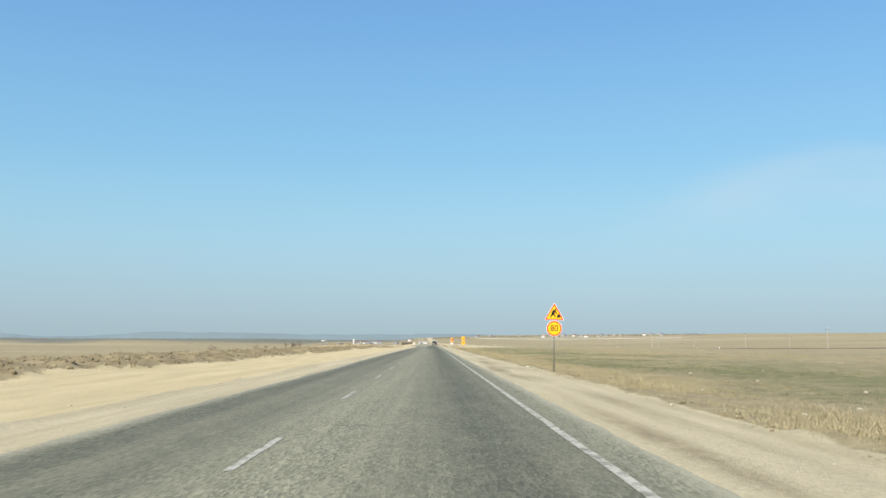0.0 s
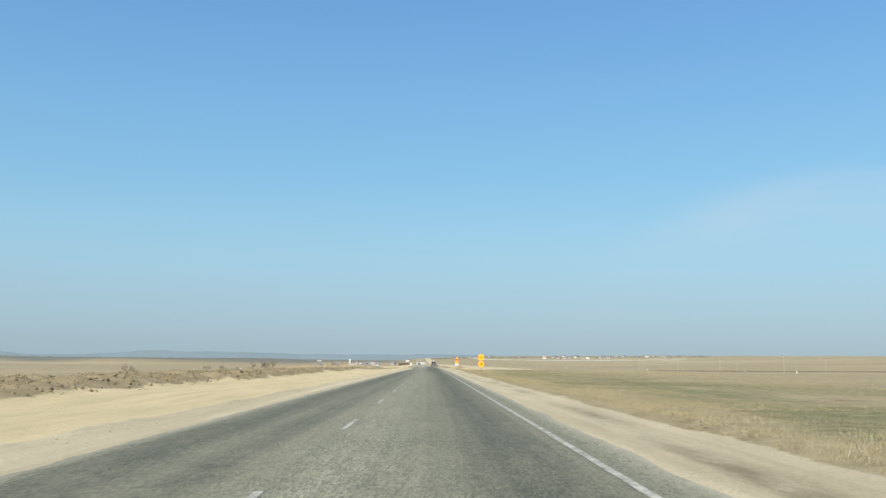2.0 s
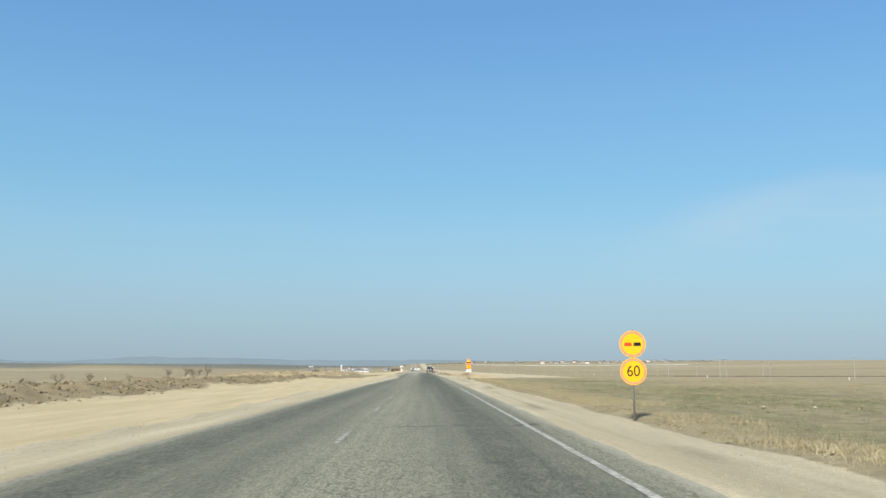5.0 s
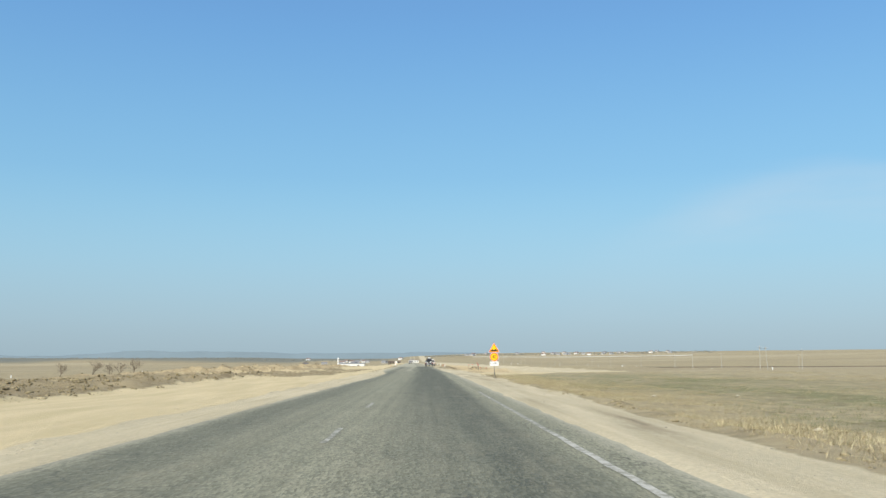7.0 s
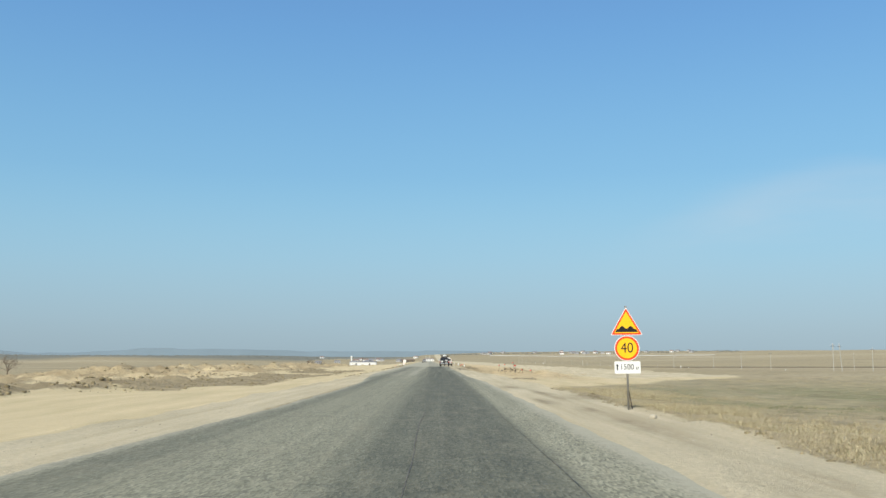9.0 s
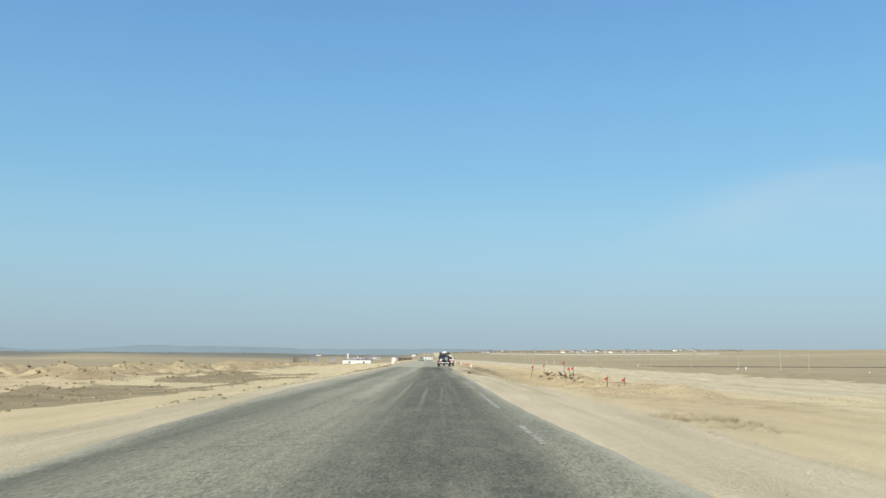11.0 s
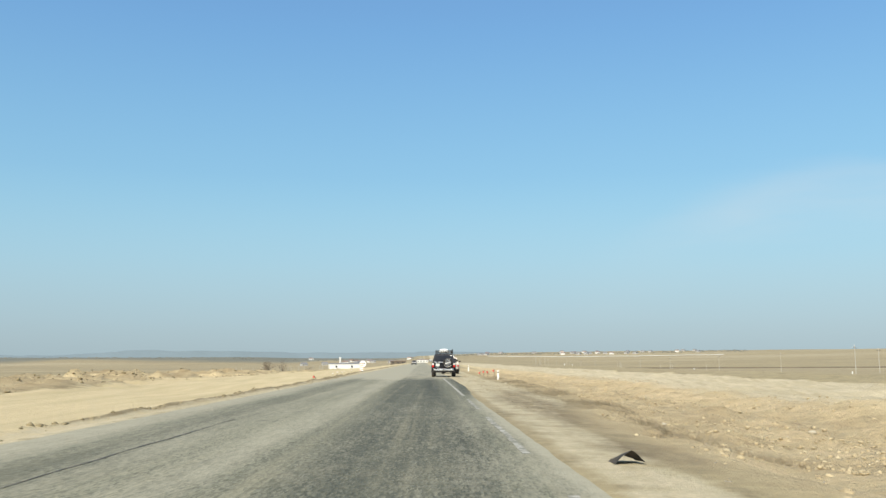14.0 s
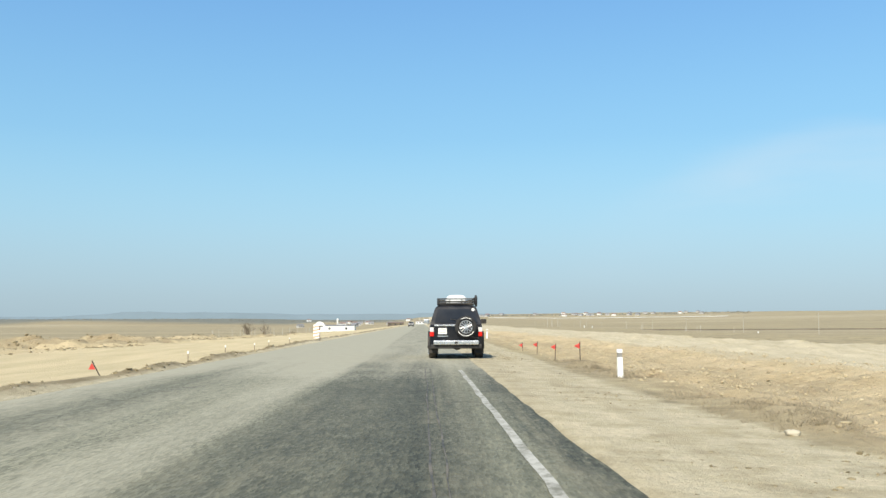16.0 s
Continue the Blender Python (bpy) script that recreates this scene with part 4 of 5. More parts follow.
    turned(bm, [(r * 0.16, -0.012), (r * 0.16, 0.012)], Vector(c) + (Vector((0, out, 0)) if axis == "Y" else Vector((out, 0, 0))), axis, 20)
    n = 36
    ringc = Vector(c) + (Vector((0, out * 0.98, 0)) if axis == "Y" else Vector((out * 0.98, 0, 0)))
    turned(bm, [(r * (k - 0.02), -0.006), (r * (k + 0.03), -0.006), (r * (k + 0.03), 0.006), (r * (k - 0.02), 0.006)], ringc, axis, n, True)
    part("rim", bm, M_ALLOY, tyre, "bright six-spoke alloy rim")
    if lettered:
        for a0, a1 in ((55, 125), (-150, -30)):
            bm = bmesh.new()
            pts = [(r * 0.84, a) for a in np.linspace(a0, a1, 12)] + [(r * 0.79, a) for a in np.linspace(a1, a0, 12)]
            slab(bm, [(c[0] + q * math.cos(radians(a)), c[2] + q * math.sin(radians(a))) for q, a in pts], c[1] - w * 0.5 - 0.004, c[1] - w * 0.5 + 0.004)
            part("sidewall_mark", bm, M_WHITE, tyre, "white sidewall lettering band")
    return tyre


def quad_pane(name, parent, pts, mat, thick=0.012, label=""):
    """A thin pane through four corners, given in order."""
    bm = bmesh.new()
    p = [Vector(v) for v in pts]
    nrm = (p[1] - p[0]).cross(p[3] - p[0]).normalized() * thick
    a = [bm.verts.new(v + nrm) for v in p]
    b = [bm.verts.new(v) for v in p]
    bm.faces.new(a)
    bm.faces.new(b[::-1])
    for i in range(4):
        bm.faces.new((a[i], b[i], b[(i + 1) % 4], a[(i + 1) % 4]))
    bmesh.ops.recalc_face_normals(bm, faces=bm.faces)
    return part(name, bm, mat, parent, label)


def off_roader(label, paint, L=4.85, W=0.93, spare=True, rack=True, roof=1.80, belt=1.17):
    """A boxy off-road car; its rear bumper is at y = 0 and it faces +y."""
    car = empty("off_road_car", label, "car", "cars on the road")
    bm = bmesh.new()
    loft(bm, [tub(0.10, W - 0.10, W - 0.09, 0.50, belt - 0.02), tub(0.16, W - 0.05, W - 0.05, 0.46, belt), tub(0.9, W - 0.03, W - 0.02, 0.44, belt), tub(L - 1.35, W - 0.03, W - 0.02, 0.40, belt),
              tub(L - 1.15, W - 0.03, W - 0.03, 0.40, belt - 0.02), tub(L - 0.25, W - 0.05, W - 0.07, 0.42, belt - 0.12), tub(L - 0.08, W - 0.12, W - 0.14, 0.48, belt - 0.20)])
    body = part("body", bm, paint, car, smooth=False)
    # cabin: pillars and roof
    bm = bmesh.new()
    y0, y1 = 0.12, L - 1.25

    rw = W - 0.24
    bot = [(-W + 0.06, y0, belt - 0.02), (W - 0.06, y0, belt - 0.02), (W - 0.05, y1, belt - 0.02), (-W + 0.05, y1, belt - 0.02)]
    mid = [(-rw, y0 + 0.22, roof - 0.06), (rw, y0 + 0.22, roof - 0.06), (rw, y1 - 0.72, roof - 0.06), (-rw, y1 - 0.72, roof - 0.06)]
    top = [(-rw + 0.09, y0 + 0.32, roof), (rw - 0.09, y0 + 0.32, roof), (rw - 0.09, y1 - 0.85, roof), (-rw + 0.09, y1 - 0.85, roof)]
    rings = [[bm.verts.new(p) for p in q] for q in (bot, mid, top)]
    for a, b in zip(rings, rings[1:]):
        for i in range(4):
            bm.faces.new((a[i], a[(i + 1) % 4], b[(i + 1) % 4], b[i]))
    bm.faces.new(rings[2])
    bmesh.ops.bevel(bm, geom=[e for e in bm.edges], offset=0.025, segments=2, affect="EDGES")
    bmesh.ops.recalc_face_normals(bm, faces=bm.faces)
    part("cabin", bm, paint, car)

    def on(a, b, f):
        return tuple(Vector(a).lerp(Vector(b), f))

    # rear window, windscreen and side windows a little proud of the pillars
    def face(i, j, u0, u1, v0, v1):
        b0, b1, t0, t1 = bot[i], bot[j], mid[i], mid[j]
        q = []
        for u, v in ((u0, v0), (u1, v0), (u1, v1), (u0, v1)):
            q.append(on(on(b0, b1, u), on(t0, t1, u), v))
        return q

    quad_pane("rear_window", car, face(0, 1, 0.07, 0.93, 0.12, 0.90), M_GLASS)
    quad_pane("windscreen", car, face(2, 3, 0.06, 0.94, 0.08, 0.92), M_GLASS)
    for u0, u1 in ((0.05, 0.29), (0.32, 0.60), (0.63, 0.88)):
        quad_pane("side_window", car, face(1, 2, u0, u1, 0.12, 0.88), M_GLASS)
        quad_pane("side_window", car, face(3, 0, 1 - u1, 1 - u0, 0.12, 0.88), M_GLASS)
    # bumpers
    bm = bmesh.new()
    box(bm, (0, 0.06, 0.555), (1.52, 0.22, 0.15), 0.035)
    bumper = part("rear_bumper", bm, M_CHROME if spare else paint, car, "silver rear bumper")
    bm = bmesh.new()
    box(bm, (0, 0.14, 0.425), (1.72, 0.22, 0.15), 0.04)
    box(bm, (0.0, -0.02, 0.56), (0.10, 0.08, 0.08), 0.01)
    part("bumper_skirt", bm, M_PLASTIC, bumper)
    bm = bmesh.new()
    box(bm, (0, L - 0.08, 0.52), (1.80, 0.26, 0.26), 0.06)
    part("front_bumper", bm, M_PLASTIC, car)
    # wheel arches and wheels
    r = 0.40
    for x in (-1, 1):
        for y in (0.98, L - 0.90):
            bm = bmesh.new()
            pts = [(y + (r + 0.12) * math.cos(a), r + 0.02 + (r + 0.12) * math.sin(a)) for a in np.linspace(-0.15, math.pi + 0.15, 18)]
            inn = [(y + (r + 0.04) * math.cos(a), r + 0.02 + (r + 0.04) * math.sin(a)) for a in np.linspace(math.pi + 0.15, -0.15, 18)]
            va = [bm.verts.new((x * (W - 0.10), p, q)) for p, q in pts + inn]
            vb = [bm.verts.new((x * (W + 0.03), p, q)) for p, q in pts + inn]
            n = len(va)
            for i in range(n):
                bm.faces.new((va[i], va[(i + 1) % n], vb[(i + 1) % n], vb[i]))
            for i in range(17):
                bm.faces.new((vb[i], vb[i + 1], vb[n - 2 - i], vb[n - 1 - i]))
            bmesh.ops.recalc_face_normals(bm, faces=bm.faces)
            part("wheel_arch", bm, M_PLASTIC, car)
            wheel("wheel", car, (x * (W - 0.145), y, r), r, 0.30, "X")
        bm = bmesh.new()
        box(bm, (x * (W - 0.14), 0.50, 0.36), (0.30, 0.015, 0.34), 0.004)
        part("mud_flap", bm, M_PLASTIC, car)
        # lamps
        bm = bmesh.new()
        box(bm, (x * (W - 0.115), 0.14, 0.84), (0.135, 0.16, 0.15), 0.02)
        lamp = part("tail_light", bm, M_LAMPRED, car, "red tail light")
        bm = bmesh.new()
        box(bm, (x * (W - 0.115), 0.14, 0.99), (0.135, 0.155, 0.15), 0.02)
        part("clear_lens", bm, M_LAMPCLEAR, lamp)
        bm = bmesh.new()
        box(bm, (x * (W - 0.28), L - 0.12, 0.82), (0.34, 0.12, 0.18), 0.03)
        part("headlight", bm, M_LAMPCLEAR, car)
        # mirrors
        bm = bmesh.new()
        box(bm, (x * (W + 0.13), y1 - 0.35, 1.27), (0.21, 0.10, 0.17), 0.03)
        rod(bm, (x * (W - 0.06), y1 - 0.33, 1.20), (x * (W + 0.08), y1 - 0.34, 1.23), 0.025)
        mirror = part("wing_mirror", bm, M_CHROME if x < 0 and spare else M_PLASTIC, car)
        # door handles and sill
        for y in (1.75, 2.75):
            bm = bmesh.new()
            box(bm, (x * (W - 0.01), y, 1.0), (0.03, 0.16, 0.035), 0.008)
            part("door_handle", bm, M_CHROME, body)
        bm = bmesh.new()
        box(bm, (x * (W - 0.03), L / 2, 0.37), (0.20, L - 3.1, 0.05), 0.015)
        part("side_step", bm, M_PLASTIC, car)
    # grille
    bm = bmesh.new()
    for i in range(5):
        box(bm, (0, L - 0.06, 0.72 + i * 0.055), (0.95, 0.05, 0.03), 0.006)
    part("grille", bm, M_CHROME, car)
    # axle, exhaust and towing eye seen below
    bm = bmesh.new()
    rod(bm, (-W + 0.2, 0.98, 0.40), (W - 0.2, 0.98, 0.40), 0.06)
    turned(bm, [(0.05, -0.15), (0.12, -0.06), (0.12, 0.06), (0.05, 0.15)], (0.05, 0.98, 0.40), "X", 14)
    part("rear_axle", bm, M_PLASTIC, car)
    bm = bmesh.new()
    rod(bm, (0.55, 0.12, 0.33), (0.55, 0.8, 0.36), 0.032, sides=12)
    part("exhaust_pipe", bm, M_ROD, car)
    # number plate: writing left as bars
    bm = bmesh.new()
    slab(bm, rounded([(-0.60, 0.84), (-0.31, 0.84), (-0.31, 1.04), (-0.60, 1.04)], 0.015), 0.065, 0.085)
    plate = part("number_plate", bm, M_WHITE, car, "white square number plate")
    bm = bmesh.new()
    for z, w in ((0.90, 0.20), (0.98, 0.22)):
        box(bm, (-0.455, 0.064, z), (w, 0.004, 0.022))
    part("plate_bars", bm, M_GALV, plate)
    bm = bmesh.new()
    box(bm, (-0.38, 0.08, 1.13), (0.72, 0.03, 0.05), 0.01)
    part("tailgate_trim", bm, M_CHROME, body, "chrome strip over the number plate")
    bm = bmesh.new()
    box(bm, (-0.45, 0.078, 0.77), (0.34, 0.012, 0.035))
    part("badge", bm, M_CHROME, body)
    bm = bmesh.new()
    rod(bm, (0.28, 0.13, 1.26), (-0.18, 0.16, 1.34), 0.012)
    part("wiper", bm, M_PLASTIC, car)
    if spare:
        wheel("spare_wheel", car, (0.33, -0.05, 1.08), 0.37, 0.24, "Y", lettered=True)
        bm = bmesh.new()
        box(bm, (0.33, 0.08, 1.0), (0.12, 0.12, 0.5), 0.02)
        rod(bm, (0.33, 0.06, 0.78), (0.76, 0.08, 0.70), 0.025)
        part("wheel_carrier", bm, M_PLASTIC, car)
        bm = bmesh.new()
        slab(bm, disc(0.58, 1.66, 0.055, 20), 0.27, 0.285)
        part("sticker", bm, M_WHITE, car, "round white window sticker")
    if rack:
        z = roof + 0.06
        y0r, y1r, hw = 0.45, 2.55, 0.62
        bm = bmesh.new()
        for zz in (z, z + 0.085, z + 0.17):
            for a, b in (((-hw, y0r), (hw, y0r)), ((hw, y0r), (hw, y1r)), ((hw, y1r), (-hw, y1r)), ((-hw, y1r), (-hw, y0r))):
                rod(bm, (*a, zz), (*b, zz), 0.022, sides=8)
        for x in (-hw, -hw / 3, hw / 3, hw):
            for y in (y0r, y1r):
                rod(bm, (x, y, z), (x, y, z + 0.17), 0.016)
        rk = part("roof_rack", bm, M_PLASTIC, car, "black tubular roof rack")
        for y in np.linspace(y0r + 0.1, y1r - 0.1, 8):
            bm = bmesh.new()
            box(bm, (0, float(y), z - 0.005), (2 * hw, 0.07, 0.02))
            part("rack_slat", bm, M_PLASTIC, rk)
        for x in (-1, 1):
            for y in (0.7, 2.3):
                bm = bmesh.new()
                rod(bm, (x * (hw - 0.02), y, z), (x * (hw - 0.02), y, roof - 0.03), 0.018)
                part("rack_foot", bm, M_PLASTIC, rk)
        # dark round disc on a short rod, edge-on from behind; no lamp
        bm = bmesh.new()
        turned(bm, [(0.10, -0.05), (0.19, -0.035), (0.21, 0.0), (0.19, 0.035), (0.10, 0.05)], (hw + 0.07, y0r + 0.12, z + 0.10), "X", 22)
        rod(bm, (hw + 0.02, y0r + 0.12, z - 0.02), (hw + 0.02, y0r + 0.12, z + 0.22), 0.02)
        part("side_disc", bm, M_PLASTIC, rk, "black round disc upright on the rack side")
    return car


def soft_load(label, size, m):
    """A rounded covered load with folds."""
    bm = bmesh.new()
    bmesh.ops.create_cube(bm, size=1.0)
    bmesh.ops.subdivide_edges(bm, edges=bm.edges, cuts=7, use_grid_fill=True)
    for v in bm.verts:
        p = v.co * 2
        q = Vector((p.x, p.y, p.z))
        ln = (abs(q.x) ** 5 + abs(q.y) ** 5 + abs(q.z) ** 5) ** 0.2
        q = q / ln
        q *= 1 + 0.03 * noise.noise(q * 3.1)
        top = 1 - 0.22 * max(q.z, 0)
        v.co = Vector((q.x * size[0] / 2 * top, q.y * size[1] / 2 * top, max(q.z, -0.94) * size[2] / 2))
    ob = part("roof_load", bm, M_CANVAS, None, smooth=True)
    tagged(ob, label, "luggage")
    ob.matrix_basis = m
    return ob


SUV_X, SUV_Y, SUV_TURN = 0.74, 403.6, -0.6
SUV_BASE = pose(SUV_X, SUV_Y, road_top(SUV_X, SUV_Y) - 0.02, 0, 0, SUV_TURN)
suv = off_roader("black off-road car with rear spare wheel and loaded roof rack", M_BLACKCAR)
suv.matrix_basis = SUV_BASE @ Matrix.Scale(1.065, 4)
soft_load("white tarpaulin-covered load on the black roof rack", (0.80, 1.3, 0.36), SUV_BASE @ pose(0.03, 1.45, 1.98 + 0.165))
silver = off_roader("dusty silver off-road car on the unpaved stretch", M_SILVERCAR, L=4.7, W=0.91, spare=False, rack=False, roof=1.72, belt=1.10)
silver.matrix_basis = pose(1.6, 423.0, road_top(1.6, 423.0) - 0.03, 0, 0, -0.3)
soft_load("white covered load on a silver car roof", (0.9, 1.2, 0.18), silver.matrix_basis @ pose(0, 1.6, 1.72 + 0.08))
oncoming = copy_thing(silver, pose(-8.4, 690.0, road_top(-8.4, 690.0) - 0.02, 0, 0, 178.5))
tagged(oncoming, "pale car far ahead facing along the dusty road")


# ---- roadside things ----
def guide_post(m):
    p = empty("guide_post", "white roadside marker post with a grey reflector band", "marker post", "roadside marker posts")
    bm = bmesh.new()
    box(bm, (0, 0, 0.24), (0.14, 0.10, 0.68), 0.012, (0.92, 0.92))
    part("post_body", bm, M_WHITE, p)
    bm = bmesh.new()
    box(bm, (0, 0, 0.63), (0.11, 0.085, 0.12), 0.006)
    part("reflector_band", bm, M_GALV, p, "grey reflector band")
    bm = bmesh.new()
    box(bm, (0, 0, 0.73), (0.135, 0.095, 0.09), 0.012, (1, 0.7))
    part("post_cap", bm, M_WHITE, p)
    p.matrix_basis = m
    return p


def stand(x, y, rx=0, ry=0, rz=0, dz=0.0):
    return pose(x, y, ground_at(x, y) + dz, rx, ry, rz)


gp = guide_post(stand(4.55, 393.5, 0, -1.0, 4, -0.08))
for x, y, r in ((4.4, 449, 2), (4.3, 505, -2)):
    copy_thing(gp, stand(x, y, 0, r, r * 3))


def red_flag(x, y, h, lean, swing, wide=0.17):
    f = empty("survey_flag", "thin dark steel rod with a small red cloth pennant", "flag", "red survey flags")
    bm = bmesh.new()
    rod(bm, (0, 0, -0.25), (0, 0, h), 0.016, 0.014, 8)
    part("rod", bm, M_ROD, f)
    bm = bmesh.new()
    n = 5
    top, bot = [], []
    for i in range(n + 1):
        u = i / n
        yy = 0.03 * math.sin(u * 4 + x)
        top.append(bm.verts.new((-0.015 - u * wide, yy, h - 0.05 - u * 0.09)))
        bot.append(bm.verts.new((-0.015 - u * wide, yy + 0.006, h - 0.24 + u * 0.09)))
    for i in range(n):
        bm.faces.new((top[i], bot[i], bot[i + 1], top[i + 1]))
    bmesh.ops.solidify(bm, geom=bm.faces[:], thickness=0.006)
    part("pennant", bm, M_CLOTH, f, "red triangular cloth")
    f.matrix_basis = stand(x, y, 0, lean, swing)
    return f


for x, y, h, lean, swing in ((8.55, 321, 0.84, 0, 0), (8.7, 323.3, 0.78, -7, 0), (8.65, 326.0, 0.95, 1, 0), (8.25, 335, 1.02, 4, 0), (7.65, 339, 1.0, 13, 0),
                             (7.95, 306.0, 0.58, 2, 20), (8.9, 306.5, 0.5, -3, 0), (4.75, 401, 0.64, 0, 0), (4.45, 405, 0.62, 3, 0), (4.45, 411, 0.55, 2, 0), (4.4, 417, 0.5, -2, 0), (-8.5, 394.3, 0.48, -28, 0)):
    red_flag(x, y, h, lean, swing)


def stake(x, y, h):
    s = empty("wooden_stake", "short wooden survey stake with a white-painted top", "stake", "survey stakes")
    bm = bmesh.new()
    box(bm, (0, 0, h / 2 - 0.1), (0.022, 0.02, h + 0.1))
    part("shaft", bm, M_BARK, s)
    bm = bmesh.new()
    box(bm, (0, 0, h - 0.01), (0.05, 0.04, 0.09), 0.006)
    part("painted_top", bm, M_WHITE, s, "white-painted top")
    s.matrix_basis = stand(x, y, 0, (x * 37 + y) % 5 - 2, 0)


for x, y in ((-8.1, 401), (-8.5, 408), (-8.9, 416), (-9.3, 422), (-9.1, 428)):
    stake(x, y, 0.36)


def rock(name, label, x, y, size, mat, seed, flat=0.6, group="loose stones", sink=0.2, slabby=False, tilt=0.0):
    bm = bmesh.new()
    if slabby:
        bmesh.ops.create_cube(bm, size=1.6)
        bmesh.ops.subdivide_edges(bm, edges=bm.edges, cuts=3, use_grid_fill=True)
    else:
        bmesh.ops.create_icosphere(bm, subdivisions=3, radius=1.0)
    o = Vector((seed * 3.7, seed * 1.3, seed * 0.7))
    for v in bm.verts:
        d = v.co.normalized()
        k = 1 + 0.35 * noise.noise(d * 1.4 + o) + 0.12 * noise.noise(d * 4 + o)
        v.co = v.co * k
        v.co = Vector((v.co.x * size / 2, v.co.y * size * 0.36, v.co.z * size / 2 * flat))
    ob = part(name, bm, mat, None, smooth=not slabby)
    tagged(ob, label, "rock", group)
    ob.matrix_basis = stand(x, y, tilt, tilt * 0.4, seed * 47 % 360, size / 2 * flat * (1 - sink * 2))
    return ob


for i, (x, y, s) in enumerate(((5.2, 19.6, 0.22), (8.0, 26.8, 0.24), (7.0, 17.0, 0.2), (9.1, 19.3, 0.24), (5.2, 35.0, 0.16), (4.93, 238.0, 0.36), (4.2, 381.8, 0.27),
                              (-7.1, 300.0, 0.22), (8.6, 102.0, 0.3), (9.4, 97.0, 0.34), (7.6, 188.0, 0.26), (8.8, 206.0, 0.32), (6.2, 214.0, 0.2), (6.8, 355.0, 0.3), (9.9, 352.0, 0.34), (12.0, 360.0, 0.4), (11.0, 345.0, 0.5))):
    rock("stone", "pale chalky stone lying on the dusty verge", x, y, s * 0.62, M_STONE, i + 1)
rl = random.Random(23)
for i in range(26):
    x, y = rl.uniform(6.5, 26), rl.uniform(14, 262)
    rock("stone", "small pale stone lying in the dry grass", x, y, rl.uniform(0.09, 0.17), M_STONE, i + 120, 0.7, "stones in the grass", 0.0)


def bent_sheet(x, y, w, d, h, turn):
    """A stiff torn sheet, creased along its middle and lifted off the ground."""
    bm = bmesh.new()
    n, m = 10, 5
    grid = []
    for i in range(n + 1):
        u = i / n * 2 - 1
        row = []
        for j in range(m + 1):
            v = j / m
            jag = 0.03 * noise.noise(Vector((u * 3, v * 3, 2.7)))
            row.append(bm.verts.new((u * w / 2 * (1 - 0.12 * v), v * d + jag, h * (1 - abs(u) ** 1.3) * (1 - 0.55 * v) + 0.02 * noise.noise(Vector((u * 2, v * 2, 0.3))) + 0.012)))
        grid.append(row)
    for i in range(n):
        for j in range(m):
            bm.faces.new((grid[i][j], grid[i + 1][j], grid[i + 1][j + 1], grid[i][j + 1]))
    bmesh.ops.solidify(bm, geom=bm.faces[:], thickness=0.018)
    bmesh.ops.recalc_face_normals(bm, faces=bm.faces)
    ob = tagged(part("rubber_sheet", bm, M_FLAP, None, smooth=False), "bent grey rubber sheet lying on the dirt shoulder", "debris")
    ob.matrix_basis = stand(x, y, 0, 0, turn)


bent_sheet(2.55, 339.6, 0.42, 0.42, 0.17, 6)
for i, (x, y, s, t) in enumerate(((8.25, 325.1, 0.62, 24), (7.95, 329.3, 0.4, 50), (8.2, 329.0, 0.38, -52), (7.7, 331.4, 0.4, 20), (8.0, 331.0, 0.34, -25), (7.8, 327.3, 0.36, 14), (8.1, 327.0, 0.36, 40), (8.7, 324.3, 0.44, -55),
                                 (8.3, 322.6, 0.42, 62), (8.5, 321.7, 0.36, 30), (7.75, 325.9, 0.3, 10), (7.8, 333.6, 0.3, 18), (8.9, 327.6, 0.34, -35), (8.15, 323.6, 0.3, 22), (8.4, 319.3, 0.32, 15), (9.1, 322.4, 0.36, -28))):
    for j in range(2):
        rock("asphalt_chunk", "dark broken asphalt chunk lying on the spoil bank", x + 0.32 * j, y + 0.5 * j, s * (0.8 - 0.3 * j), M_CHUNK, i * 2 + j + 40, 0.16, "broken asphalt", -0.8, True, t * 1.3 + 25 * j)
for i, (x, y, s) in enumerate(((8.6, 318.3, 0.4), (8.45, 325.35, 0.36), (8.85, 325.0, 0.32), (8.3, 316.3, 0.3), (8.7, 316.9, 0.26), (8.2, 330.2, 0.28), (8.5, 323.2, 0.3), (8.1, 328.2, 0.26))):
    rock("boulder", "large sandy boulder half buried in the spoil bank", x, y, s, M_SANDLUMP, i + 60, 0.75, "boulders", 0.2)
for i, (x, y, s) in enumerate(((-52, 640, 2.2), (-48.5, 636, 1.5), (-45, 642, 2.4), (-41, 638, 1.8), (-38.5, 640, 1.2), (-56, 632, 1.3))):
    rock("rubble_block", "pale concrete rubble block dumped beside the works", x, y, s, M_CONCRETE, i + 80, 0.6, "rubble blocks", 0.15, i % 2 == 0, 6)
bm = bmesh.new()
rod(bm, (-0.085, 0, 0.03), (0.085, 0.02, 0.025), 0.026, 0.022, 10)
stick = tagged(part("broken_post", bm, M_WHITE), "short broken white-painted post lying on the verge", "post")
stick.matrix_basis = stand(5.35, 50.5, 0, 0, -25)


# bare shrubs and small trees
def bare_tree(x, y, h, seed, label):
    rnd = random.Random(seed)
    t = empty("bare_tree", label, "tree", "bare roadside trees")
    trunk, twigs = bmesh.new(), bmesh.new()

    def grow(p, d, ln, r, lvl):
        q = p + d * ln
        rod(trunk if lvl < 1 else twigs, p, q, r, r * 0.62, 5 if lvl < 2 else 3, False)
        if lvl >= 4:
            return
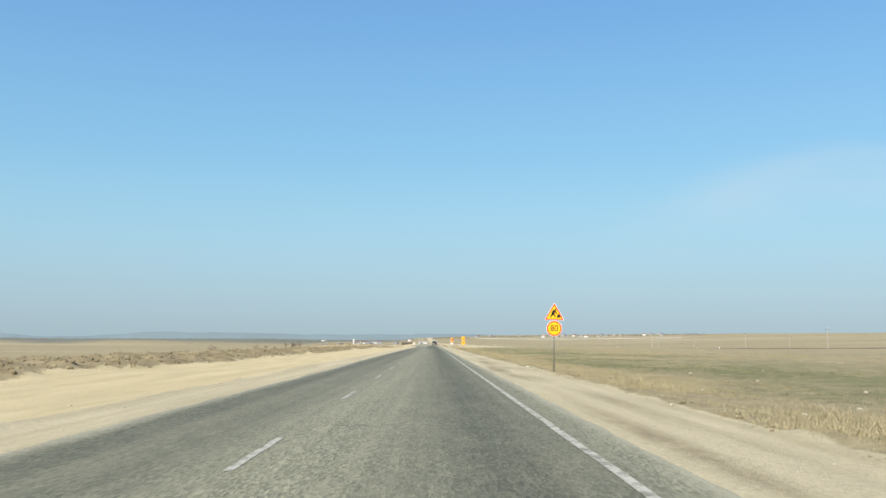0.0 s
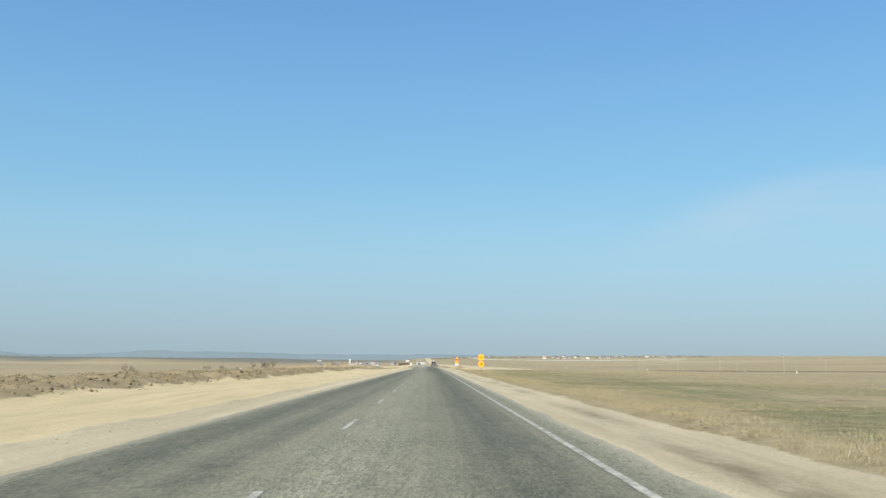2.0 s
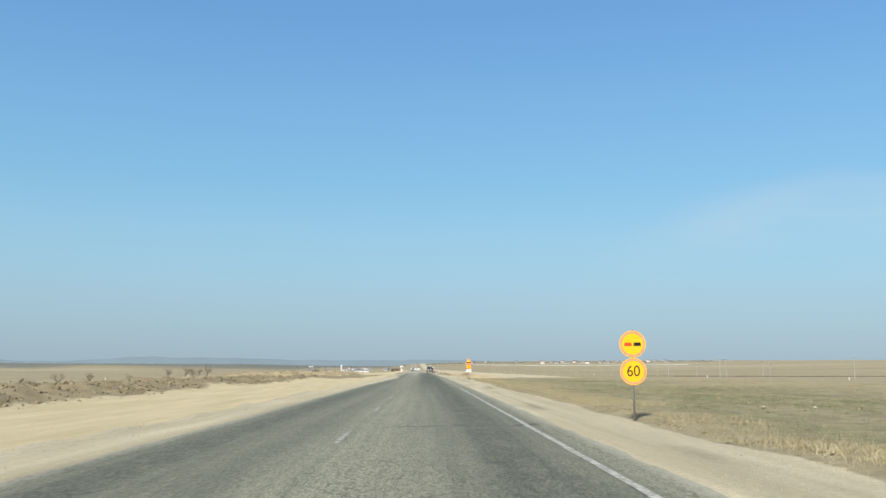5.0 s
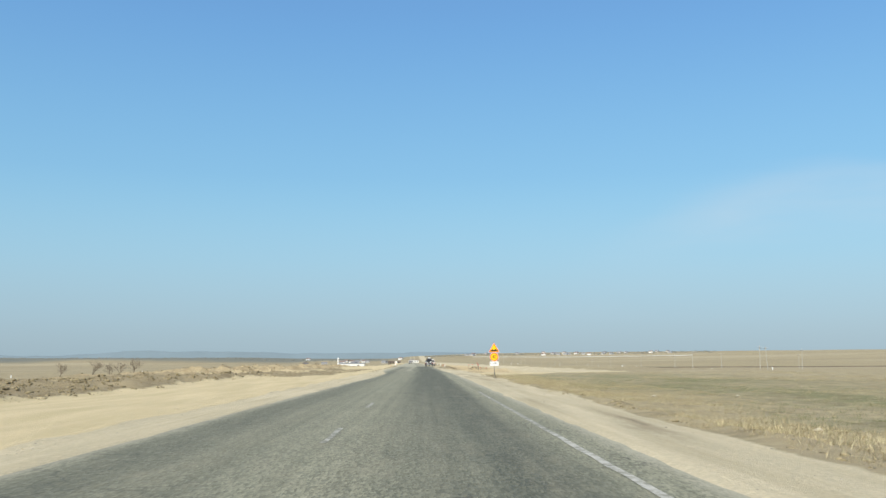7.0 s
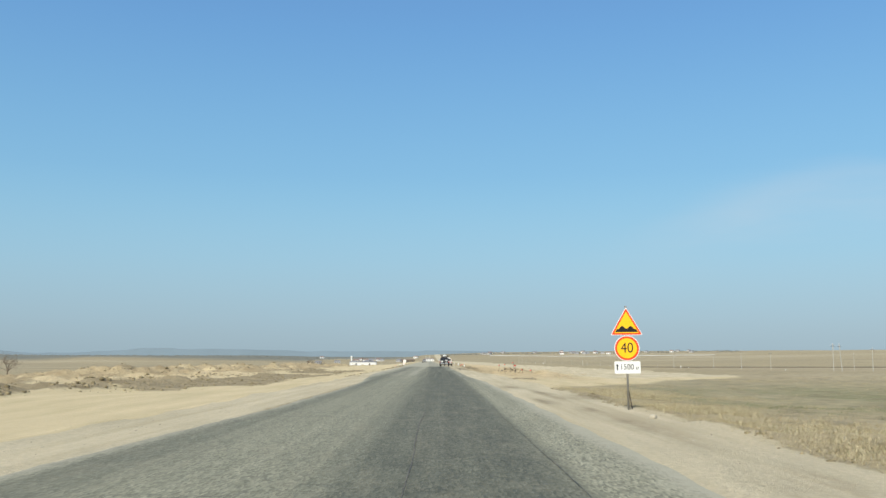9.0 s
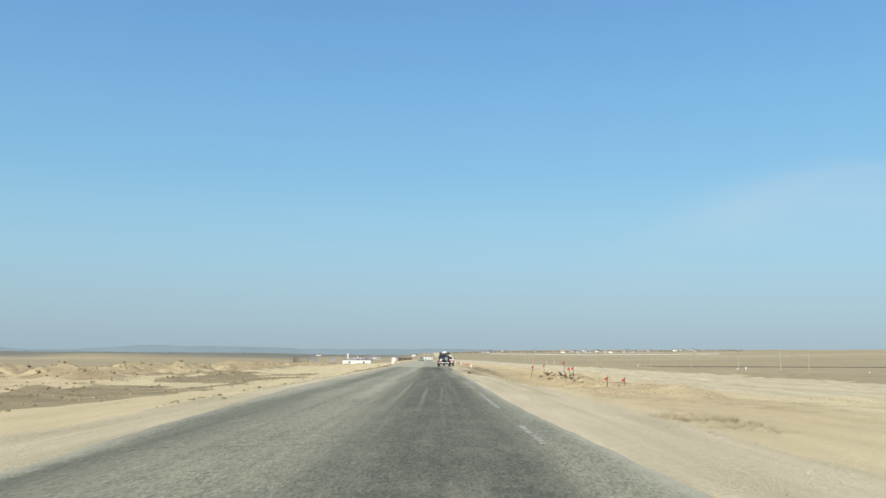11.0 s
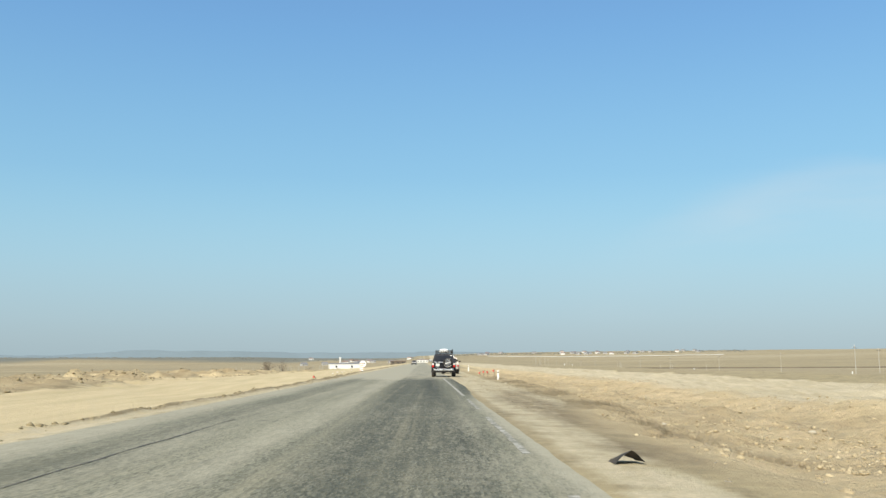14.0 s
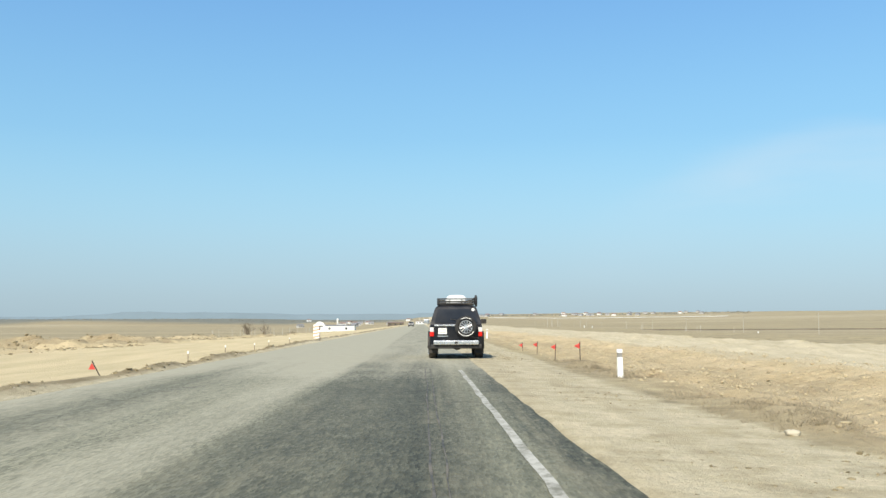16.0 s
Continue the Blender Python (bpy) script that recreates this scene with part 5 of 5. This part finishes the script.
        for _ in range((4, 3, 3, 2)[lvl]):
            s = Vector((rnd.gauss(0, 1), rnd.gauss(0, 1), rnd.gauss(0.25, 0.5)))
            nd = (d * 0.9 + s * 0.62).normalized()
            grow(p.lerp(q, rnd.uniform(0.55, 1.0)), nd, ln * rnd.uniform(0.6, 0.85), r * 0.58, lvl + 1)

    for _ in range(3):
        grow(Vector((rnd.uniform(-.15, .15), rnd.uniform(-.15, .15), -0.1)), Vector((rnd.gauss(0, .28), rnd.gauss(0, .28), 1)).normalized(), h * 0.38, h * 0.014, 0)
    part("trunk", trunk, M_BARK, t)
    part("twigs", twigs, M_BARK, t, "fine bare twigs")
    t.matrix_basis = stand(x, y)


for i, (x, y, h) in enumerate(((-43.8, 182, 2.3), (-45.5, 236, 1.8), (-44.0, 243, 1.7), (-46.0, 285, 2.2), (-45.6, 295, 2.6), (-45.8, 303, 2.4), (-45.7, 313, 2.9), (-46.3, 309, 2.3), (-44.9, 262, 1.6),
                              (-70, 716, 7.0), (-66, 722, 6.0), (-73, 728, 5.5), (-50, 690, 3.5))):
    bare_tree(x, y, h, i + 5, "low leafless tree with many thin grey twigs")


# power poles, field markers and fence posts
def power_pole(m):
    p = empty("power_pole", "tall pale concrete power pole with a short crossarm", "power pole", "power line poles")
    bm = bmesh.new()
    rod(bm, (0, 0, -0.5), (0, 0, 8.6), 0.15, 0.09, 10)
    part("shaft", bm, M_CONCRETE, p)
    bm = bmesh.new()
    box(bm, (0, 0, 7.9), (1.7, 0.10, 0.12))
    arm = part("crossarm", bm, M_ROD, p)
    for x in (-0.75, 0.0, 0.75):
        bm = bmesh.new()
        rod(bm, (x, 0, 7.96 if x else 8.6), (x, 0, 8.16 if x else 8.8), 0.05, 0.035)
        part("insulator", bm, M_WHITE, arm)
    p.matrix_basis = m
    return p


pp = power_pole(stand(157, 361))
for k in range(1, 16):
    x, y = 157 + (k % 3 - 1) * 1.5, 361 + 95.5 * k
    copy_thing(pp, stand(x, y, 0, (k * 7 % 5 - 2) * 0.5, 8))
for x, y, ry in ((157, 265.5, 0), (120, 496, 0.5), (123.5, 498, -5), (128, 606, 0), (212, 540, 0), (214, 690, 0)):
    copy_thing(pp, stand(x, y, 0, ry, 20))


def field_marker(m):
    f = empty("field_marker", "low white concrete marker post in dry grass", "marker post", "white field markers")
    bm = bmesh.new()
    box(bm, (0, 0, 0.25), (0.16, 0.16, 0.7), 0.02, (0.85, 0.85))
    part("marker_body", bm, M_WHITE, f)
    f.matrix_basis = m
    return f


fm = field_marker(stand(75, 238))
for x, y in ((74, 364), (74, 490), (75, 616), (-76.5, 418), (-73, 332), (-75, 510), (74, 112), (56, 430), (96, 330), (60, 540), (88, 450), (44, 640), (49, 655), (110, 700)):
    copy_thing(fm, stand(x, y, 0, 0, x * 3))


def fence_post(m):
    f = empty("fence_post", "thin pale concrete fence post", "fence post", "fence posts by the works")
    bm = bmesh.new()
    box(bm, (0, 0, 1.5), (0.16, 0.16, 3.8), 0.02, (0.8, 0.8))
    part("post_body", bm, M_CONCRETE, f)
    f.matrix_basis = m
    return f


fp = fence_post(stand(-86, 724))
for i in range(15):
    x = -84 + i * 2.6 + (i * 37 % 5) * 0.4
    copy_thing(fp, stand(x, 726 + (i * 53 % 9), 0, (i * 29 % 7) - 3, 0))
copy_thing(fp, stand(-84.6, 724, 0, -32, 0))
for i, (x, y) in enumerate(((43, 720), (45, 722), (47, 721), (62, 760), (84, 742), (100, 735), (112, 760), (131, 770), (75, 700), (93, 690))):
    copy_thing(fp, stand(x, y, 0, i % 3 - 1, 0))


# round sign seen from behind with a striped barrier board, past the works
bs = empty("barrier_board", "white and orange striped barrier board on two legs", "barrier")
bm = bmesh.new()
slab(bm, [(-0.36, 0.3), (0.36, 0.3), (0.36, 1.95), (-0.36, 1.95)], -0.02, 0.02)
bd = part("board", bm, M_WHITE, bs)
for i in range(4):
    bm = bmesh.new()
    z = 0.36 + i * 0.40
    slab(bm, [(-0.36, z), (0.36, z + 0.16), (0.36, z + 0.30), (-0.36, z + 0.14)], -0.026, -0.022)
    part("stripe", bm, M_FADED, bd, "faded orange stripe")
for x in (-0.3, 0.3):
    bm = bmesh.new()
    rod(bm, (x, 0.03, -0.1), (x, 0.03, 1.8), 0.03)
    part("leg", bm, M_GALV, bs)
bs.matrix_basis = stand(-9.0, 440) @ Matrix.Scale(0.62, 4)
rs = empty("round_sign", "round pale sign on a steel post beside the road", "road sign")
sign_post(rs, 1.4)
bm = bmesh.new()
slab(bm, disc(0, 1.05, 0.40), -0.01, 0.0)
rb = part("round_board", bm, M_WHITE, rs, "bleached round board")
bm = bmesh.new()
slab(bm, [(-0.24, 1.06), (0.24, 1.06), (0.24, 1.14), (-0.24, 1.14)], -0.016, -0.012)
slab(bm, [(-0.05, 0.80), (0.05, 0.80), (0.05, 1.06), (-0.05, 1.06)], -0.016, -0.012)
part("dark_bars", bm, M_SYMBOL, rb, "dark crossed bars")
rs.matrix_basis = stand(-8.9, 441.2)


# ---- buildings far off ----
def house(m, w, d, h, roof_h, wall, roofm, windows, label, group="village houses"):
    b = empty("house", label, "house", group)
    bm = bmesh.new()
    box(bm, (0, 0, h / 2 - 0.5), (w, d, h + 1.0))
    walls = part("wall", bm, wall, b)
    bm = bmesh.new()
    a = [bm.verts.new(p) for p in ((-w / 2 - .3, -d / 2 - .3, h), (w / 2 + .3, -d / 2 - .3, h), (w / 2 + .3, d / 2 + .3, h), (-w / 2 - .3, d / 2 + .3, h), (-w / 2 - .3, 0, h + roof_h), (w / 2 + .3, 0, h + roof_h))]
    for f in ((0, 1, 5, 4), (2, 3, 4, 5), (1, 2, 5), (3, 0, 4), (3, 2, 1, 0)):
        bm.faces.new([a[i] for i in f])
    part("roof", bm, roofm, b)
    for i in range(windows):
        x = (i + 0.5) / windows * w - w / 2
        bm = bmesh.new()
        box(bm, (x, -d / 2, h * 0.5), (min(1.3, w / windows * 0.55), 0.12, h * 0.38))
        part("window", bm, M_DARKWIN, walls)
    b.matrix_basis = m
    return b


barn = house(stand(-64.5, 979), 22, 9, 3.7, 0.6, M_PLASTER, M_ROOF, 2, "long low whitewashed building with a grey roof", "works buildings")
h1 = house(stand(-125, 2150), 10, 8, 3.4, 2.0, M_GREYWALL, M_ROOF, 3, "small grey plastered village house with a grey roof")
h2 = house(stand(-170, 2050), 10, 8, 3.6, 2.4, M_PLASTER, M_ROOFRED, 2, "small white village house with a rusty roof")
rv = random.Random(11)
for i in range(13):
    y = rv.uniform(1800, 2700)
    x = -y * rv.uniform(0.015, 0.12)
    copy_thing(h1 if i % 3 else h2, stand(x, y, 0, 0, rv.uniform(-40, 40)))
for i in range(30):
    y = rv.uniform(2580, 2760)
    x = y * rv.choice((rv.uniform(0.03, 0.29), rv.uniform(0.12, 0.22)))
    copy_thing(h1 if i % 4 else h2, stand(x, y, 0, 0, rv.uniform(-50, 50)))
house(stand(-14, 1300), 12, 7, 2.8, 0.6, M_PLASTER, M_ROOFRED, 4, "low pale shed with a rusty roof", "works buildings")
house(stand(-160, 1900), 9, 7, 3.6, 0.8, M_PLASTER, M_ROOF, 2, "small square whitewashed store", "works buildings")
house(stand(-30, 1060), 12, 6, 2.4, 0.5, M_CHUNK, M_ROOFRED, 3, "low brown shed with a rusty roof", "works buildings")
tw = empty("water_tower", "slim white water tower far over the village", "tower")
bm = bmesh.new()
rod(bm, (0, 0, -1), (0, 0, 9), 1.5, 1.4, 12)
part("shaft", bm, M_PLASTER, tw)
bm = bmesh.new()
turned(bm, [(1.4, 9), (1.8, 9.6), (1.8, 12), (0.5, 13)], (0, 0, 0), "Z", 16)
part("tank", bm, M_PLASTER, tw)
tw.matrix_basis = stand(-166, 1920)


# pale embankment below the far village
def bank(name, label, pts, w, h, mat):
    bm = bmesh.new()
    prev = None
    for x, y in pts:
        z = ground_at(x, y)
        row = [bm.verts.new(p) for p in ((x, y - w, z - 1.5), (x, y - w * 0.3, z + h), (x, y + w * 0.3, z + h), (x, y + w, z - 1.5))]
        if prev:
            for i in range(3):
                bm.faces.new((prev[i], row[i], row[i + 1], prev[i + 1]))
        prev = row
    ob = part(name, bm, mat)
    tagged(ob, label, "embankment", kind="structure")


bank("embankment", "low pale embankment crossing the far plain", [(120 + i * 24 + 4 * math.sin(i), 2440 + 8 * math.sin(i * 1.7)) for i in range(24)], 9, 0.9, M_PALE)
bank("embankment", "low dark earth dyke across the plain", [(130 + i * 16, 1490 + 0.06 * i * 16 + 5 * math.sin(i * 1.3)) for i in range(46)], 6, 1.5, M_DYKE)


# ---- what nobody could count ----
def scatter(name, label, category, places, shapes, mat, seed, kind="stuff"):
    """Joins many small shapes (lists of verts, faces) at places (x, y, z, scale, turn, squash)."""
    rs_ = np.random.RandomState(seed)
    V, Fi, base = [], [], 0
    groups = {}
    pick = rs_.randint(0, len(shapes), len(places))
    for k, (sv, sf) in enumerate(shapes):
        P = places[pick == k]
        if not len(P):
            continue
        c, s = np.cos(P[:, 4])[:, None], np.sin(P[:, 4])[:, None]
        x, y, z = sv[None, :, 0], sv[None, :, 1], sv[None, :, 2]
        W = np.stack([P[:, 0:1] + P[:, 3:4] * (x * c - y * s), P[:, 1:2] + P[:, 3:4] * (x * s + y * c), P[:, 2:3] + P[:, 3:4] * P[:, 5:6] * z], -1).reshape(-1, 3)
        n = len(sv)
        f = (sf[None] + (np.arange(len(P)) * n)[:, None, None]).reshape(-1, 3) + base
        V.append(W)
        Fi.append(f)
        base += len(W)
    V, Fi = np.concatenate(V), np.concatenate(Fi)
    me = bpy.data.meshes.new(name)
    me.vertices.add(len(V))
    me.vertices.foreach_set("co", V.astype(np.float32).ravel())
    me.loops.add(Fi.size)
    me.loops.foreach_set("vertex_index", Fi.ravel().astype(np.int32))
    me.polygons.add(len(Fi))
    me.polygons.foreach_set("loop_start", np.arange(0, Fi.size, 3, dtype=np.int32))
    me.update(calc_edges=True)
    me.materials.append(mat)
    return tagged(new(name, me), label, category, kind=kind)


def tuft(seed, blades, spread, h):
    """A clump of bent, pointed blades."""
    r = np.random.RandomState(seed)
    v, f = [], []
    for _ in range(blades):
        a, d = r.uniform(0, 6.283), r.uniform(0, spread)
        b = r.uniform(0, 6.283)
        root = np.array([d * math.cos(a), d * math.sin(a), -0.02])
        hh = h * r.uniform(0.45, 1.0)
        lean = np.array([math.cos(b), math.sin(b), 0]) * hh * r.uniform(0.2, 1.3)
        side = np.array([-math.sin(b + r.uniform(-1, 1)), math.cos(b), 0]) * r.uniform(0.002, 0.0048)
        tip = root + lean + [0, 0, hh]
        n = len(v)
        v += [root - side, root + side, tip]
        f += [(n, n + 1, n + 2)]
    return np.array(v), np.array(f)


def lump(seed, rough=0.35):
    """A small angular lump."""
    bm = bmesh.new()
    bmesh.ops.create_icosphere(bm, subdivisions=1, radius=0.5)
    o = Vector((seed * 2.1, seed * 5.3, seed))
    v = np.array([list(p.co * (1 + rough * 2 * noise.noise(p.co * 2.3 + o))) for p in bm.verts])
    f = np.array([[q.index for q in t.verts] for t in bm.faces])
    bm.free()
    return v, f


def spots(n, xr, yr, seed, keep, size, squash=(0.7, 1.0), sink=0.0):
    """Random places with keep(x, y) as the chance to stay; x counted from the road's line."""
    r = np.random.RandomState(seed)
    u, y = r.uniform(*xr, n), r.uniform(*yr, n)
    x = u + bend(y)
    k = r.uniform(0, 1, n) < keep(x, y, u)
    u, x, y = u[k], x[k], y[k]
    n = len(x)
    s = size[0] * (size[1] / size[0]) ** (r.uniform(0, 1, n) ** 2)
    return np.stack([x, y, terrain(x, y) - sink * s, s, r.uniform(0, 6.283, n), r.uniform(*squash, n)], -1)


def not_sand(x, y):
    sand, gravel, clod, green = zones(x, y)
    return (1 - np.clip(sand * 1.2, 0, 1)) * (1 - np.clip(gravel, 0, 1))


tufts = [tuft(i, 16, 0.34, (0.14, 0.18, 0.23, 0.11)[i % 4]) for i in range(8)]
straw_near = spots(150000, (5.2, 13), (-4, 275), 3, lambda x, y, u: not_sand(x, y) * (0.38 + 0.62 * ease(fbm(x, y, 5, 50), 0.42, 0.66)) * (1 - 0.45 * ease(u, 8.5, 11)) * (1 - 0.75 * zones(x, y)[3] * ease(fbm(x, y, 12, 54), 0.36, 0.52)), (0.3, 0.95))
straw_tall = spots(14000, (5.5, 8.4), (-4, 262), 16, lambda x, y, u: not_sand(x, y) * 0.9 * ease(fbm(x, y, 3.5, 64), 0.4, 0.6), (0.8, 1.5))
straw_far = spots(60000, (13, 46), (10, 300), 4, lambda x, y, u: not_sand(x, y) * (0.15 + 0.6 * ease(fbm(x, y * 0.5, 8, 51), 0.42, 0.62)), (0.6, 1.3))
straw_left = spots(5000, (-75, -34), (20, 300), 5, lambda x, y, u: 0.6 * ease(fbm(x, y, 9, 52), 0.4, 0.6), (0.7, 1.4))
straw_late = spots(5200, (4.8, 9.0), (318, 430), 6, lambda x, y, u: 0.6 * ease(fbm(x, y * 0.4, 4, 53), 0.52, 0.62), (0.35, 0.8))
scatter("dry_grass", "dense dry straw-coloured grass tufts along the verge", "grass", np.concatenate([straw_near, straw_tall, straw_far, straw_left, straw_late]), tufts, M_STRAW, 1)
short = [tuft(i + 30, 12, 0.22, 0.12) for i in range(5)]
scatter("green_grass", "short green spring grass in patches", "grass", spots(34000, (8, 32), (0, 250), 7, lambda x, y, u: zones(x, y)[3] * ease(fbm(x, y, 12, 54), 0.38, 0.55) * (1 - 0.7 * ease(u, 16, 26)), (0.7, 1.4)), short, M_GREENBLADE, 2)
lumps = [lump(i, 0.5) for i in range(9)]
clods = np.concatenate([
    spots(5000, (2.7, 5.8), (352, 412), 20, lambda x, y, u: 0.12 + 0.88 * ease(fbm(x, y * 0.5, 2.2, 66), 0.46, 0.62), (0.012, 0.075), (0.4, 0.8), 0.05),
    spots(9000, (-8.2, -6.2), (286, 430), 18, lambda x, y, u: 0.9 * np.exp(-((u + windrow(y)) / 0.28) ** 2) * (0.25 + 0.75 * ease(y, 335, 370)) * ease(fbm(x, y, 2.0, 65), 0.35, 0.55), (0.03, 0.20), (0.5, 0.9), 0.05),
    spots(7000, (-23, -8.5), (256, 350), 19, lambda x, y, u: np.clip(zones(x, y)[2], 0, 1) * 0.7, (0.04, 0.22), (0.5, 0.9), 0.05),
    spots(4200, (5.2, 5.9), (-4, 262), 17, lambda x, y, u: 0.9 * ease(fbm(x, y, 2.5, 63), 0.42, 0.6), (0.03, 0.15), (0.4, 0.8), 0.05),
    spots(70000, (-36, -14), (-5, 265), 8, lambda x, y, u: np.clip(zones(x, y)[2], 0, 1) * (0.2 + 0.8 * ease(fbm(x, y, 3, 55), 0.35, 0.6)) * (1 - 0.6 * ease(-u, 24, 30)), (0.05, 0.26), (0.5, 1.0), 0.0),
    spots(34000, (-50, -19), (262, 530), 9, lambda x, y, u: (0.12 + 0.88 * ease(fbm(x, y, 8, 56), 0.43, 0.57)) * ease(y, 262, 300), (0.05, 0.34), (0.5, 0.9), 0.05)])
scatter("soil_clods", "dark brown dug soil clods in a long heap", "soil", clods, lumps, M_CLOD, 3)
bushes = [tuft(i + 60, 36, 0.32, (0.26, 0.36, 0.30, 0.20)[i % 4]) for i in range(6)]
weeds = np.concatenate([
    spots(5200, (5.0, 7.2), (366, 404), 31, lambda x, y, u: 0.95 * ease(fbm(x, y * 0.6, 2.4, 59), 0.36, 0.60) * np.exp(-((u - 6.0) / 0.6) ** 2), (0.2, 0.8)),
    spots(5600, (4.8, 7.2), (342, 368), 32, lambda x, y, u: 0.95 * ease(fbm(x, y * 0.6, 2.4, 60), 0.34, 0.58) * np.exp(-((u - 5.9) / 0.65) ** 2), (0.22, 0.95)),
    spots(2400, (5.0, 7.0), (258, 300), 33, lambda x, y, u: 0.6 * ease(fbm(x, y * 0.5, 3, 61), 0.48, 0.6), (0.3, 0.7))])
scatter("dry_weeds", "low grey-brown dry weeds along the ditch", "weeds", weeds, bushes, M_WEED, 8)
sandy = np.concatenate([
    spots(11000, (6.8, 11.2), (297, 346), 10, lambda x, y, u: ease(fbm(x, y, 4, 57), 0.42, 0.6), (0.025, 0.11), (0.5, 0.95), 0.0),
    spots(1100, (7.3, 9.8), (318, 335), 57, lambda x, y, u: 0.25 + 0.75 * ease(fbm(x, y, 1.6, 59), 0.42, 0.58), (0.03, 0.17), (0.5, 0.9), 0.2),
    spots(26000, (4.4, 20.0), (300, 440), 11, lambda x, y, u: (0.2 + 0.8 * ease(fbm(x, y, 4, 58), 0.42, 0.6)) * ease(u + dug_edge(y), 5.4, 6.2) * (1 - 0.9 * bare(y)), (0.02, 0.17), (0.5, 0.9), 0.1),
    spots(7000, (6.4, 11.0), (345, 405), 15, lambda x, y, u: 0.2 + 0.8 * ease(fbm(x, y, 3, 62), 0.4, 0.6), (0.02, 0.12), (0.5, 0.9), 0.1),
    spots(3500, (-8.1, -6.4), (-5, 430), 12, lambda x, y, u: 0.10 + 0.4 * ease(y, 330, 370), (0.03, 0.10), (0.5, 0.9), 0.1)])
scatter("sandy_lumps", "pale sandy lumps and rubble beside the road", "rubble", sandy, lumps, M_SANDLUMP, 4)
peb = np.concatenate([
    spots(6500, (2.9, 6.0), (0, 430), 13, lambda x, y, u: 0.3 + 0.7 * ease(u, 4.4, 5.6), (0.012, 0.055), (0.5, 0.9), 0.1),
    spots(4000, (-6.8, -5.2), (0, 430), 14, lambda x, y, u: u * 0 + 0.7, (0.015, 0.06), (0.5, 0.9), 0.1)])
scatter("crushed_stone", "scattered grey crushed stone on the gravel shoulders", "gravel", peb, lumps, M_PEBBLE, 5)

# far tree belts, left and round the village
r = np.random.RandomState(21)
n = 700
y = r.uniform(2560, 2760, n)
x = -y * r.uniform(0.02, 0.62, n)
belt = np.stack([x, y, terrain(x, y), 2 + 3 * r.uniform(0, 1, n) ** 2, r.uniform(0, 6.28, n), r.uniform(0.5, 0.9, n)], -1)
n = 1300
y = r.uniform(2600, 2800, n)
x = y * 0.30 * r.uniform(0, 1, n) ** 1.4
town = np.stack([x, y, terrain(x, y), 1.6 + 3 * r.uniform(0, 1, n) ** 2, r.uniform(0, 6.28, n), r.uniform(0.5, 1.0, n)], -1)
scatter("far_trees", "dark distant tree belts along the plain's edge", "trees", np.concatenate([belt, town]), lumps, M_FARGREEN, 6)

# distant hills, with the haze of the air put into their blue colour
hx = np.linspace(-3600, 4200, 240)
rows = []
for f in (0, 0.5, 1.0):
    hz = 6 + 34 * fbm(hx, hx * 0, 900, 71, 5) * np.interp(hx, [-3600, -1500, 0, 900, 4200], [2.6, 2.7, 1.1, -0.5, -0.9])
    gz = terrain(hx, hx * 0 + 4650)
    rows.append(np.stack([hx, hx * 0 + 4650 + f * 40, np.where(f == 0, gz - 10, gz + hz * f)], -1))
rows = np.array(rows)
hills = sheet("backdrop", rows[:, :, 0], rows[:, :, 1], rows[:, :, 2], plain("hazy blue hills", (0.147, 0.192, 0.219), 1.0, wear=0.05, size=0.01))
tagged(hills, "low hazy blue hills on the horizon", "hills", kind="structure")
